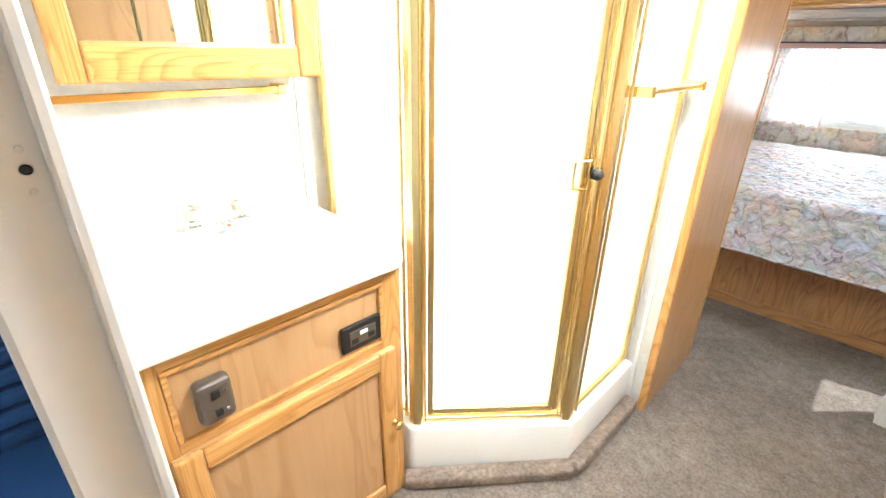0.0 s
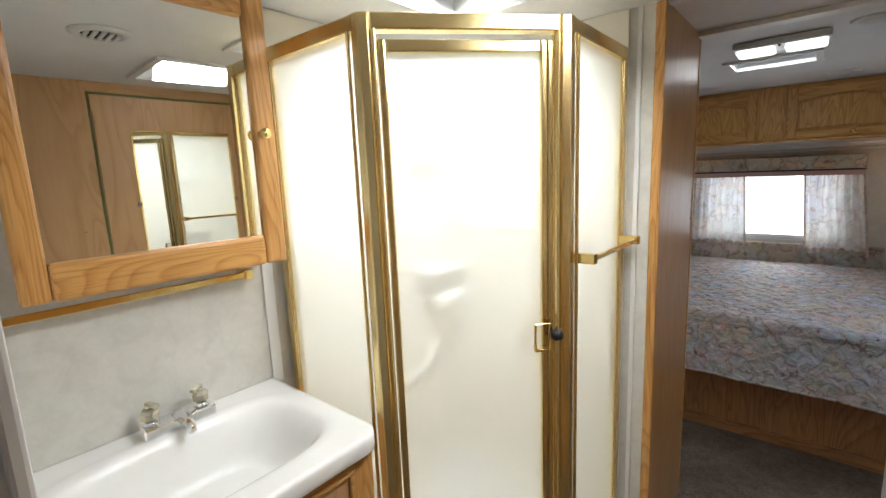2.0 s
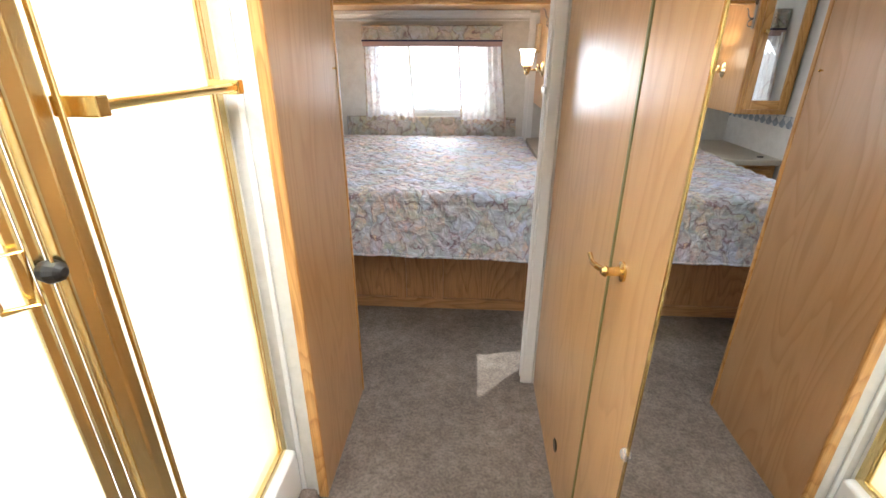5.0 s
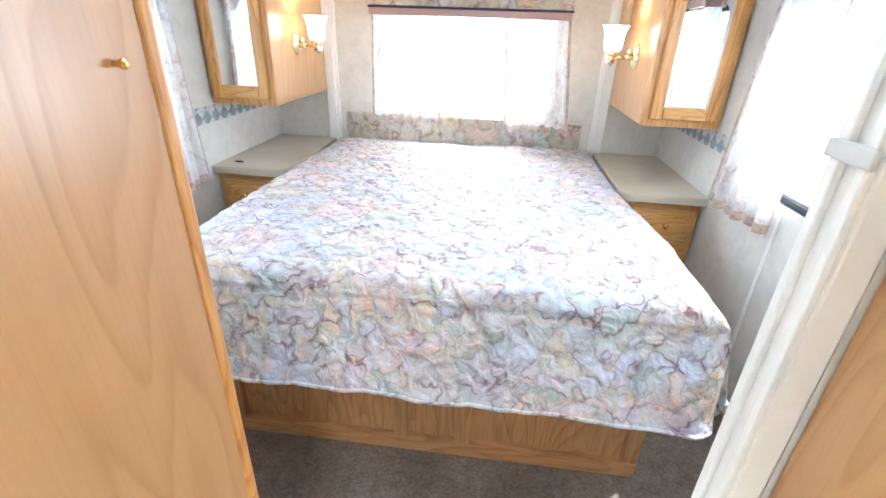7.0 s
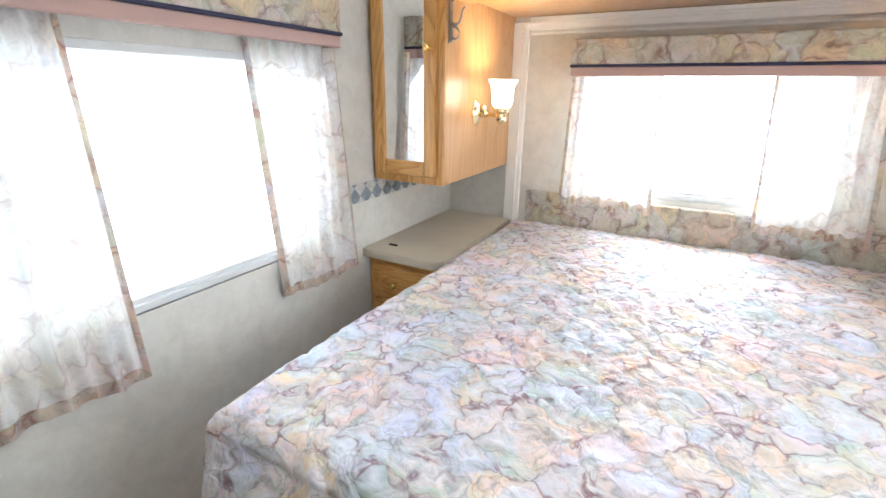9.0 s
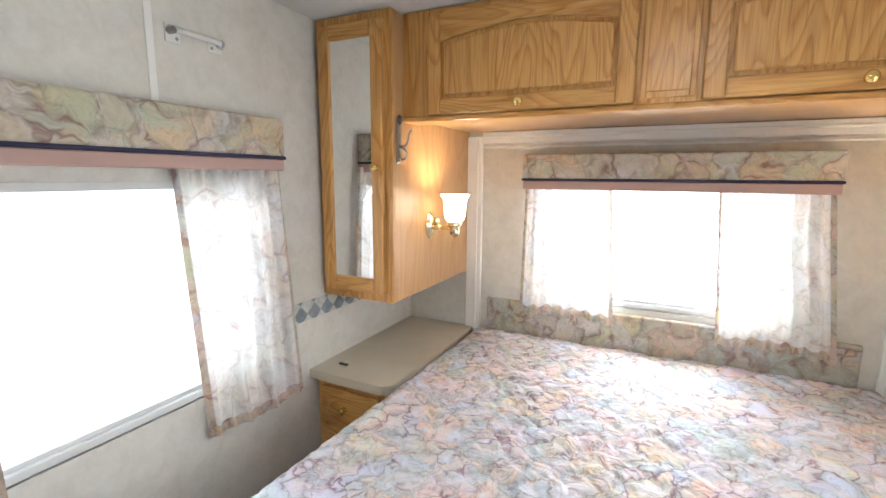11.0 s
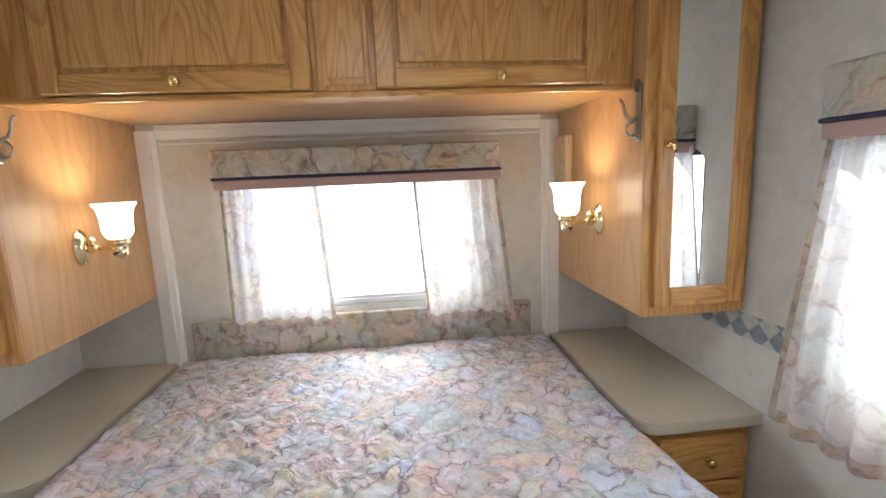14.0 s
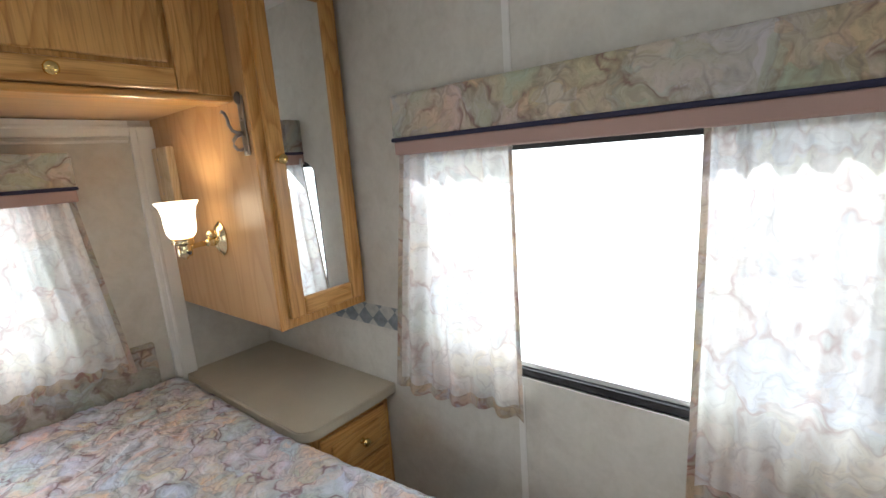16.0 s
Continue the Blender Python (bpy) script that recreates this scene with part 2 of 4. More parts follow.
    if frost:
        no = m.noise(m.coords(), 140, 2)
        bp = m.n("Bump", Strength=0.2, Distance=0.001)
        m.l(no[0], bp.inputs["Height"])
        m.l(bp.outputs[0], gl.inputs["Normal"])
    m.l(top.outputs[0], out.inputs[0])
    return m.m


def glow(name, color, power, skin=(0.9, 0.88, 0.82)):
    m = Mat(name).set(Roughness=0.4, Base_Color=skin)
    m.b.inputs["Emission Color"].default_value = (*color, 1)
    m.b.inputs["Emission Strength"].default_value = power
    return m.m


def border_mat():
    """Wallpaper border of slate and grey diamonds."""
    m = Mat("diamond_border").set(Roughness=0.6)
    co = m.coords((1, 1, 1), (radians(45), 0, 0), False)
    ck = m.n("TexChecker", Scale=19.0)
    sh = m.n("VectorMath")
    sh.operation = "MULTIPLY"
    sh.inputs[1].default_value = (0.0, 1.0, 1.0)
    m.l(co, sh.inputs[0])
    m.l(sh.outputs[0], ck.inputs["Vector"])
    no = m.noise(co, 40, 4)
    c1 = m.ramp(no[0], [(0.3, (0.16, 0.19, 0.22)), (0.7, (0.28, 0.32, 0.35))])
    c2 = m.ramp(no[0], [(0.3, (0.40, 0.41, 0.40)), (0.7, (0.58, 0.58, 0.55))])
    m.l(m.mix("MIX", ck.outputs["Fac"], c1, c2), m.b.inputs["Base Color"])
    return m.m


paper = wallpaper()
carpet = carpet_mat("carpet_grey", (0.34, 0.268, 0.21), (0.53, 0.435, 0.35))
carpet_tan = carpet_mat("carpet_tan", (0.48, 0.36, 0.275), (0.64, 0.50, 0.39))
quilt_cloth = floral("quilt_cloth", (0.59, 0.63, 0.70), (0.17, 0.06, 0.09), 12.5, 0.0, 0.06, 1.05, 0.58, 0.65)
valance_cloth = floral("valance_cloth", (0.36, 0.335, 0.225), (0.17, 0.08, 0.075), 8.5, 0.0, 0.42, 1.0)
curtain_cloth = floral("curtain_cloth", (0.87, 0.86, 0.83), (0.46, 0.30, 0.28), 8.0, 0.22, 0.62, 0.75)
hem_cloth = floral("hem_cloth", (0.62, 0.53, 0.36), (0.34, 0.14, 0.12), 11.0, 0.22, 0.2)
mauve = plain("mauve_band", (0.42, 0.28, 0.245), 0.8, grain=300, bump=0.2)
navy = plain("navy_cord", (0.025, 0.025, 0.06), 0.8, grain=200)
white = plain("white_paint", (0.80, 0.79, 0.76), 0.45)
ceil_white = plain("ceiling_panel", (0.76, 0.76, 0.75), 0.7, grain=180, bump=0.4)
fiberglass = plain("white_fiberglass", (0.86, 0.85, 0.81), 0.28, depth=0.03)
cream_glass = plain("cream_fiberglass", (0.80, 0.77, 0.68), 0.28, depth=0.05)
marble = plain("cultured_marble", (0.87, 0.86, 0.83), 0.26, depth=0.03, bump=0.0)
counter = plain("beige_laminate", (0.51, 0.45, 0.34), 0.35, grain=350, depth=0.12)
brass = plain("polished_brass", (0.83, 0.60, 0.22), 0.14, 1.0, bump=0.02)
pale_brass = plain("pale_brass", (0.86, 0.73, 0.44), 0.12, 1.0, bump=0.02)
brass_satin = plain("gold_aluminium", (0.86, 0.69, 0.34), 0.24, 1.0, grain=200, bump=0.03)
chrome = plain("chrome", (0.82, 0.82, 0.83), 0.08, 1.0, bump=0.0)
alu = plain("window_aluminium", (0.66, 0.66, 0.65), 0.35)
pewter = plain("pewter", (0.42, 0.40, 0.38), 0.32, 1.0, grain=120, depth=0.25, bump=0.3)
black = plain("black_plastic", (0.015, 0.014, 0.013), 0.4)
rubber = plain("black_rubber", (0.02, 0.02, 0.022), 0.55)
brown = plain("brown_plastic", (0.10, 0.075, 0.055), 0.4)
olive = plain("olive_edge_trim", (0.17, 0.16, 0.055), 0.45)
grey_vinyl = plain("grey_vinyl_trim", (0.58, 0.58, 0.55), 0.4)
vent_white = plain("vent_plastic", (0.72, 0.72, 0.70), 0.4)
# Near-black colour that stands in for the shade inside small recesses.
recess_dark = plain("recess_shade", (0.03, 0.03, 0.03), 0.9)
blue_cloth = plain("blue_upholstery", (0.045, 0.12, 0.30), 0.85, grain=220, depth=0.3, bump=0.5)
clear = plain("clear_acrylic", (0.85, 0.85, 0.84), 0.08, Transmission_Weight=0.85, bump=0.0)
smoky = plain("yellowed_acrylic", (0.74, 0.68, 0.54), 0.1, Transmission_Weight=0.5, bump=0.0)
mirror = plain("silvered_mirror", (0.90, 0.91, 0.90), 0.0, 1.0, depth=0.0, bump=0.0)
glass = pane_mat("window_glass", 0.0)
frosted = pane_mat("obscure_glass", 0.40)
diffuser = pane_mat("skylight_diffuser", 0.85)
shade_glow = glow("lit_opal_glass", (1.0, 0.78, 0.52), 5.0)
lamp_glow = glow("lit_acrylic", (1.0, 0.95, 0.86), 3.0)
border = border_mat()
ground_mat = plain("dry_ground", (0.24, 0.22, 0.17), 0.95, grain=8, depth=0.4)

# ---- building helpers ----


def thing(name, at, label, category, group="", kind=""):
    e = new(name)
    e.location = at
    return tagged(e, label, category, group, kind)


def where(ob):
    p = Vector(ob.location)
    while ob.parent:
        ob = ob.parent
        p += Vector(ob.location)
    return p


def part(name, bm, material, parent=None, label="", smooth=False):
    """Links a bmesh, laid out in world places, as one mesh under a thing or a part."""
    if parent:
        bmesh.ops.translate(bm, verts=bm.verts, vec=-where(parent))
    me = bpy.data.meshes.new(name)
    bm.to_mesh(me)
    bm.free()
    me.materials.append(material)
    if smooth:
        me.shade_smooth()
    o = new(name, me)
    o.parent = parent
    if label:
        o["label"] = label
    return o


def box(x0, x1, y0, y1, z0, z1, bevel=0.0, bm=None, seg=2):
    b = bmesh.new()
    bmesh.ops.create_cube(b, size=1.0)
    for v in b.verts:
        v.co = Vector((x0 if v.co.x < 0 else x1, y0 if v.co.y < 0 else y1, z0 if v.co.z < 0 else z1))
    if bevel:
        bmesh.ops.bevel(b, geom=b.edges[:], offset=bevel, segments=seg, affect="EDGES", profile=0.5)
    return merge(bm, b)


def merge(bm, b):
    if bm is None:
        return b
    me = bpy.data.meshes.new("tmp")
    b.to_mesh(me)
    b.free()
    bm.from_mesh(me)
    bpy.data.meshes.remove(me)
    return bm


def lathe(profile, at, axis="z", n=24, bm=None):
    """A turned shape from (radius, height) pairs about an axis through a place."""
    b = bmesh.new()
    rings = []
    for r, h in profile:
        ring = []
        for k in range(n):
            a = 2 * math.pi * k / n
            p = (r * math.cos(a), r * math.sin(a), h)
            p = {"z": p, "x": (p[2], p[0], p[1]), "y": (p[0], p[2], p[1]), "-y": (p[0], -p[2], p[1]), "-x": (-p[2], p[0], p[1]), "-z": (p[0], p[1], -p[2])}[axis]
            ring.append(b.verts.new(Vector(p) + Vector(at)))
        rings.append(ring)
    for r0, r1 in zip(rings, rings[1:]):
        for k in range(n):
            b.faces.new((r0[k], r0[(k + 1) % n], r1[(k + 1) % n], r1[k]))
    b.faces.new(rings[0][::-1])
    b.faces.new(rings[-1])
    bmesh.ops.recalc_face_normals(b, faces=b.faces[:])
    return merge(bm, b)


def tube(points, r, n=10, bm=None):
    """A round bar bent along points."""
    pts = [Vector(p) for p in points]
    b = bmesh.new()
    rings = []
    for i, p in enumerate(pts):
        d = (pts[min(i + 1, len(pts) - 1)] - pts[max(i - 1, 0)]).normalized()
        q = d.to_track_quat("Z", "Y")
        rr = r[i] if isinstance(r, (list, tuple)) else r
        rings.append([b.verts.new(p + q @ Vector((rr * math.cos(2 * math.pi * k / n), rr * math.sin(2 * math.pi * k / n), 0))) for k in range(n)])
    for r0, r1 in zip(rings, rings[1:]):
        for k in range(n):
            b.faces.new((r0[k], r0[(k + 1) % n], r1[(k + 1) % n], r1[k]))
    b.faces.new(rings[0][::-1])
    b.faces.new(rings[-1])
    return merge(bm, b)


def prism(outline, z0, z1, bevel=0.0, bm=None, axis="z"):
    """An outline drawn in a plane, given thickness along an axis."""
    b = bmesh.new()

    def put(p, h):
        return {"z": (p[0], p[1], h), "y": (p[0], h, p[1]), "x": (h, p[0], p[1])}[axis]

    lo = [b.verts.new(put(p, z0)) for p in outline]
    hi = [b.verts.new(put(p, z1)) for p in outline]
    b.faces.new(lo[::-1])
    b.faces.new(hi)
    for k in range(len(outline)):
        j = (k + 1) % len(outline)
        b.faces.new((lo[k], lo[j], hi[j], hi[k]))
    bmesh.ops.recalc_face_normals(b, faces=b.faces[:])
    if bevel:
        bmesh.ops.bevel(b, geom=b.edges[:], offset=bevel, segments=2, affect="EDGES", profile=0.5)
    return merge(bm, b)


def structure(name, bm, material, label, category="wall", parent=None):
    return tagged(part(name, bm, material, parent), label, category, "", "structure")


def bar(a, b, w, z0, z1, bevel=0.0):
    """An upright slab of width w standing along the plan line from a to b."""
    a, b = Vector(a), Vector(b)
    d = (b - a).normalized()
    n = Vector((-d.y, d.x)) * w / 2
    return prism([a + n, a - n, b - n, b + n], z0, z1, bevel)


# ---- the setting ----
W, BACK, CEIL = 1.175, 0.12, 1.99
structure("ground", box(-400, 400, -400, 400, -1.32, -1.2), ground_mat, "dry pale ground outside under the windows", "ground")
# Glowing sheets stand in for the overbright outdoors beyond the windows.
backdrop_mat = glow("outdoor_glow", (0.95, 0.98, 1.0), BACKDROP)
# Tall enough to keep the sun off the bed as well.
structure("backdrop", box(-3.0, 3.0, 1.0, 1.02, -1.2, 3.4), backdrop_mat, "plain glowing backdrop outside the head window, also blocking the sun", "backdrop")
# Faint bluish streaks of outdoor light, painted into the glow colour.
pale_band = Mat("banded_outdoor_glow").set(Roughness=0.5)
band_noise = pale_band.noise(pale_band.coords((1, 0.25, 2.2), (0.35, 0, 0), False), 1.3, 2)
pale_band.l(pale_band.ramp(band_noise[0], [(0.40, (0.95, 0.98, 1.0)), (0.60, (0.78, 0.87, 0.96))]), pale_band.b.inputs["Emission Color"])
pale_band.b.inputs["Emission Strength"].default_value = BACKDROP * 0.26
structure("backdrop", box(-2.62, -2.6, -7.0, 0.9, -1.2, 3.4), pale_band.m, "glowing backdrop with pale bluish bands outside the side windows", "backdrop")
structure("backdrop", box(2.9, 2.92, -4.5, 0.9, -1.2, 3.0), backdrop_mat, "plain glowing backdrop outside the side window", "backdrop")
structure("floor", box(-1.25, 1.25, -6.1, 0.2, -0.06, 0.0), carpet, "worn grey-taupe cut-pile carpet through bedroom and hall", "floor")


def holed(axis, p0, p1, a0, a1, z0, z1, h, r=0.0):
    """A wall slab between p0 and p1 on one axis with one opening h = (a0, a1, z0, z1), its corners rounded by r."""
    b = None
    for u0, u1, w0, w1 in ((a0, h[0], z0, z1), (h[1], a1, z0, z1), (h[0], h[1], z0, h[2]), (h[0], h[1], h[3], z1)):
        b = box(p0, p1, u0, u1, w0, w1, bm=b) if axis == "x" else box(u0, u1, p0, p1, w0, w1, bm=b)
    if r:
        for cu, cw, su, sw_ in ((h[0], h[2], 1, 1), (h[1], h[2], -1, 1), (h[0], h[3], 1, -1), (h[1], h[3], -1, -1)):
            arc = [(cu + su * r * (1 - math.cos(t)), cw + sw_ * r * (1 - math.sin(t))) for t in [math.pi / 2 * k / 8 for k in range(9)]]
            b = prism([(cu, cw)] + arc, p0, p1, bm=b, axis=axis)
    return b


structure("wall_north", holed("y", BACK, 0.2, -1.25, 1.25, 0, 2.1, (-0.46, 0.46, 0.86, 1.40), 0.09), paper, "cream mottled vinyl wall at the bed's head")
structure("wall_west", holed("x", -1.25, -W, -2.312, BACK, 0, 2.1, (-1.90, -0.85, 0.752, 1.405), 0.07), paper, "cream mottled vinyl side wall with a window")
structure("wall_east", holed("x", W, 1.25, -2.2, BACK, 0, 2.1, (-1.90, -0.81, 0.82, 1.45), 0.07), paper, "cream mottled vinyl side wall with a window")
structure("wall_seam", box(-W, -W + 0.002, -1.20, -1.18, 1.60, 1.99), white, "flat vinyl batten over a wall panel joint", "trim")
structure("wall_seam", box(W - 0.002, W, -1.185, -1.165, 0, 0.80), white, "flat vinyl batten over a wall panel joint", "trim")
structure("wall_seam", box(W - 0.002, W, -1.185, -1.165, 1.60, 1.99), white, "flat vinyl batten over a wall panel joint", "trim")

# ceiling with the roof vent and skylight openings; the third, over the shower, is unseen
cb = None
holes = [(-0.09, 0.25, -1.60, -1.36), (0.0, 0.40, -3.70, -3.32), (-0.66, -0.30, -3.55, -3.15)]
xs = sorted({-1.25, 1.25, *(h[0] for h in holes), *(h[1] for h in holes)})
ys = sorted({-6.1, 0.2, *(h[2] for h in holes), *(h[3] for h in holes)})
for xa, xb in zip(xs, xs[1:]):
    for ya, yb in zip(ys, ys[1:]):
        if not any(h[0] <= xa and xb <= h[1] and h[2] <= ya and yb <= h[3] for h in holes):
            cb = box(xa, xb, ya, yb, CEIL, CEIL + 0.04, bm=cb)
for h in holes:
    for c in ((h[0] - 0.01, h[0], h[2], h[3]), (h[1], h[1] + 0.01, h[2], h[3]), (h[0], h[1], h[2] - 0.01, h[2]), (h[0], h[1], h[3], h[3] + 0.01)):
        cb = box(*c, CEIL + 0.04, CEIL + 0.2, bm=cb)
structure("ceiling", cb, ceil_white, "flat white vinyl-faced ceiling panels", "ceiling")
for nm, h, lab in (("skylight", holes[0], "cream recessed roof vent in the bedroom ceiling"), ("skylight", holes[1], "cream recessed skylight in the bathroom ceiling"), ("skylight", holes[2], "unseen skylight added over the shower, assumed from its bright glass")):
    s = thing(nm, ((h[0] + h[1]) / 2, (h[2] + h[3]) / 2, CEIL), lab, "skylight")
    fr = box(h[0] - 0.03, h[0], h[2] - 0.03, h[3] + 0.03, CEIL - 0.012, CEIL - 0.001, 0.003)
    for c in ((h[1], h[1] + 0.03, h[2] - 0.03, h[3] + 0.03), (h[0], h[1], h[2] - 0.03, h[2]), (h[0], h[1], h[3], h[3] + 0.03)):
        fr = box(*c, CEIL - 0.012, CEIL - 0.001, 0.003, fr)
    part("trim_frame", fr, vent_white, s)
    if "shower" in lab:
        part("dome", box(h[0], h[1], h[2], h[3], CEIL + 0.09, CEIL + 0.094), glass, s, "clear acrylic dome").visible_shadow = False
    else:
        part("diffuser", box(h[0], h[1], h[2], h[3], CEIL + 0.09, CEIL + 0.094), diffuser, s)


def window(name, axis, p, out, a0, a1, z0, z1, label, mull, dark=False):
    """A sliding window: frame, two panes and a meeting rail, in a wall opening."""
    mid = (a0 + a1) / 2
    at = (p, mid, z0) if axis == "x" else (mid, p, z0)
    w = thing(name, at, label, "window", "", "structure")

    def slab(u0, u1, w0, w1, q0, q1, bv=0.002, bm=None):
        q0, q1 = sorted((p + out * q0, p + out * q1))
        return box(q0, q1, u0, u1, w0, w1, bv, bm) if axis == "x" else box(u0, u1, q0, q1, w0, w1, bv, bm)

    f = 0.022
    fr = slab(a0, a1, z0, z0 + f, 0.0, 0.05)
    fr = slab(a0, a1, z1 - f, z1, 0.0, 0.05, bm=fr)
    fr = slab(a0, a0 + f, z0 + f, z1 - f, 0.0, 0.05, bm=fr)
    fr = slab(a1 - f, a1, z0 + f, z1 - f, 0.0, 0.05, bm=fr)
    part("window_frame", fr, rubber if dark else alu, w)
    part("window_sill", slab(a0 - 0.015, a1 + 0.015, z0 - 0.016, z0, -0.008, 0.02), white, w)
    part("track", slab(a0 + f, a1 - f, z0 + f, z0 + f + 0.014, 0.012, 0.04), alu, w)
    part("meeting_rail", slab(mull - 0.012, mull + 0.012, z0 + f, z1 - f, 0.02, 0.036), alu, w)
    for u0, u1, q in ((a0 + f, mull, 0.024), (mull, a1 - f, 0.032)):
        part("pane", slab(u0, u1, z0 + f, z1 - f, q, q + 0.003, 0), glass, w).visible_shadow = False
    return w


window("window_1", "y", BACK + 0.01, 1, -0.46, 0.46, 0.86, 1.40, "aluminium sliding window over the bed's head", 0.30)
window("window_2", "x", -W - 0.01, -1, -1.90, -0.85, 0.752, 1.405, "aluminium sliding window in the side wall", -1.75)
window("window_3", "x", W + 0.01, 1, -1.90, -0.81, 0.82, 1.45, "sliding window with a black seal in the side wall", -1.66, True)

# the white frame round the bed's alcove
al = thing("alcove_trim", (0, BACK, 0.6), "white ribbed trim framing the bed's alcove", "trim", "", "structure")
for s in (-1, 1):
    x0, x1 = sorted((s * 0.765, s * 0.842))
    part("upright", box(x0, x1, BACK - 0.022, BACK, 0.4, 1.61, 0.004), white, al)
    xm = s * 0.79
    part("rib", box(xm - 0.006, xm + 0.006, BACK - 0.03, BACK - 0.021, 0.4, 1.60, 0.003), white, al)
part("head", box(-0.765, 0.765, BACK - 0.022, BACK, 1.575, 1.63, 0.004), white, al)
part("rib", box(-0.765, 0.765, BACK - 0.03, BACK - 0.021, 1.60, 1.612, 0.003), white, al)
part("rib", box(-0.76, 0.76, BACK - 0.008, BACK, 1.555, 1.565, 0.003), white, al)
structure("headboard_strip", box(-0.725, 0.71, BACK - 0.03, BACK - 0.002, 0.62, 0.835, 0.008), valance_cloth, "padded floral fabric strip under the head window", "trim")
for s in (-1, 1):
    structure("wall_border", box(s * W - 0.0015, s * W + 0.0015, -0.86, BACK, 0.868, 0.945), border, "slate and grey diamond wallpaper border", "trim")
structure("baseboard", box(-W, -W + 0.014, -2.31, BACK - 0.01, 0, 0.024, 0.006), lam_y, "thin oak quarter round along the side wall", "baseboard")
structure("baseboard", box(W - 0.014, W, -2.2, BACK - 0.01, 0, 0.024, 0.006), lam_y, "thin oak quarter round along the side wall", "baseboard")

# hall partitions
HL, HR = -0.093, 0.635
structure("wall_closet", box(-1.25, HL - 0.012, -2.82, -2.312, 0, CEIL), paper, "white wall between shower and bedroom")
hp = thing("hall_panel", (HL, -2.59, 0), "oak-grain laminate hall panel with a brass peg", "wall panel", "", "structure")
part("panel", box(HL - 0.012, HL, -2.816, -2.322, 0, CEIL, 0.002), lam_z, hp)
part("edge_strip", box(HL - 0.028, HL + 0.003, -2.83, -2.816, 0, CEIL, 0.004), oak_z, hp)
part("edge_strip", box(HL - 0.028, HL + 0.003, -2.322, -2.304, 0, CEIL, 0.004), oak_z, hp)
part("peg", lathe([(0.0025, 0), (0.0025, 0.007), (0.0042, 0.008), (0.0042, 0.011), (0.002, 0.013)], (HL - 0.001, -2.36, 1.275), "x", 12), brass, hp)
structure("corner_rib", box(-0.175, -0.16, -2.828, -2.82, 0, CEIL, 0.003), white, "white batten on the wall beside the shower", "trim")
structure("wall_hall_back", box(0.630, 1.25, -2.23, -2.17, 0, CEIL), paper, "cream wall closing the bedroom beside the hall")
structure("wall_hall_inner", box(HR + 0.03, HR + 0.05, -6.0, -2.25, 0, CEIL), white, "plain partition behind the hall panels")
j = thing("door_jamb", (HR - 0.03, -2.2, 0), "white ribbed jamb of the folding bedroom door", "door jamb", "", "structure")
part("post", box(0.588, 0.628, -2.232, -2.165, 0, CEIL, 0.004), white, j)
part("rib", box(0.579, 0.589, -2.228, -2.212, 0, CEIL, 0.003), white, j)
part("rib", box(0.579, 0.589, -2.186, -2.168, 0, CEIL, 0.003), white, j)
part("catch", box(0.574, 0.582, -2.236, -2.163, 1.195, 1.217, 0.003), grey_vinyl, j)
structure("ceiling_track", box(HL, 0.6, -2.36, -2.30, CEIL - 0.02, CEIL - 0.001, 0.003), white, "white door track across the ceiling", "trim")
structure("ceiling_batten", box(-1.0, HR, -2.80, -2.77, CEIL - 0.006, CEIL - 0.001, 0.002), white, "white batten over a ceiling joint", "trim")

D0, D1, DT = -3.842, -2.965, 1.93
wp = thing("wall_panels", (HR, -4.2, 0), "oak-grain laminate panels along the hall", "wall panel", "", "structure")
part("panel", box(HR, HR + 0.03, D1 + 0.012, -2.234, 0, CEIL, 0.002), lam_z, wp)
part("panel", box(HR, HR + 0.03, -4.75, D0 - 0.012, 0, CEIL, 0.002), lam_z, wp)
part("panel", box(HR, HR + 0.03, D0 - 0.012, D1 + 0.012, DT + 0.012, CEIL, 0.002), lam_y, wp)
# Black disc on the panel paints the dark of a hole; nothing is cut.
part("outlet_hole", lathe([(0.018, 0), (0.022, 0.003), (0.018, 0.005)], (HR, -2.72, 0.16), "-x", 16), black, wp)
part("latch", box(HR - 0.002, HR + 0.001, -3.943, -3.931, 1.2825, 1.2855, 0.001), brown, wp)
et = thing("door_edge_trim", (HR, D0, 0), "olive-green plastic edging round the mirrored door", "trim", "", "structure")
part("edge", box(HR - 0.004, HR + 0.02, D0 - 0.012, D0 - 0.001, 0, DT, 0.002), olive, et)
part("edge", box(HR - 0.004, HR + 0.02, D1 + 0.001, D1 + 0.012, 0, DT, 0.002), olive, et)
part("edge", box(HR - 0.004, HR + 0.02, D0 - 0.012, D1 + 0.012, DT + 0.001, DT + 0.012, 0.002), olive, et)
dr = thing("door_1", (HR, D1, 0), "closed oak-grain door with a long mirror and brass lever", "door", "", "structure")
part("leaf", box(HR - 0.002, HR + 0.028, D0, D1, 0.02, DT, 0.003), lam_z, dr)
mir = part("mirror", box(HR - 0.008, HR - 0.003, -3.69, -3.225, 0.42, 1.76, 0.001), mirror, dr, "frameless long mirror")
mt = None
for c in ((-3.698, -3.69, 0.412, 1.768), (-3.225, -3.217, 0.412, 1.768), (-3.69, -3.225, 0.412, 0.42), (-3.69, -3.225, 1.76, 1.768)):
    mt = box(HR - 0.010, HR - 0.002, c[0], c[1], c[2], c[3], 0.001, mt)
part("gold_edge", mt, brass, mir)
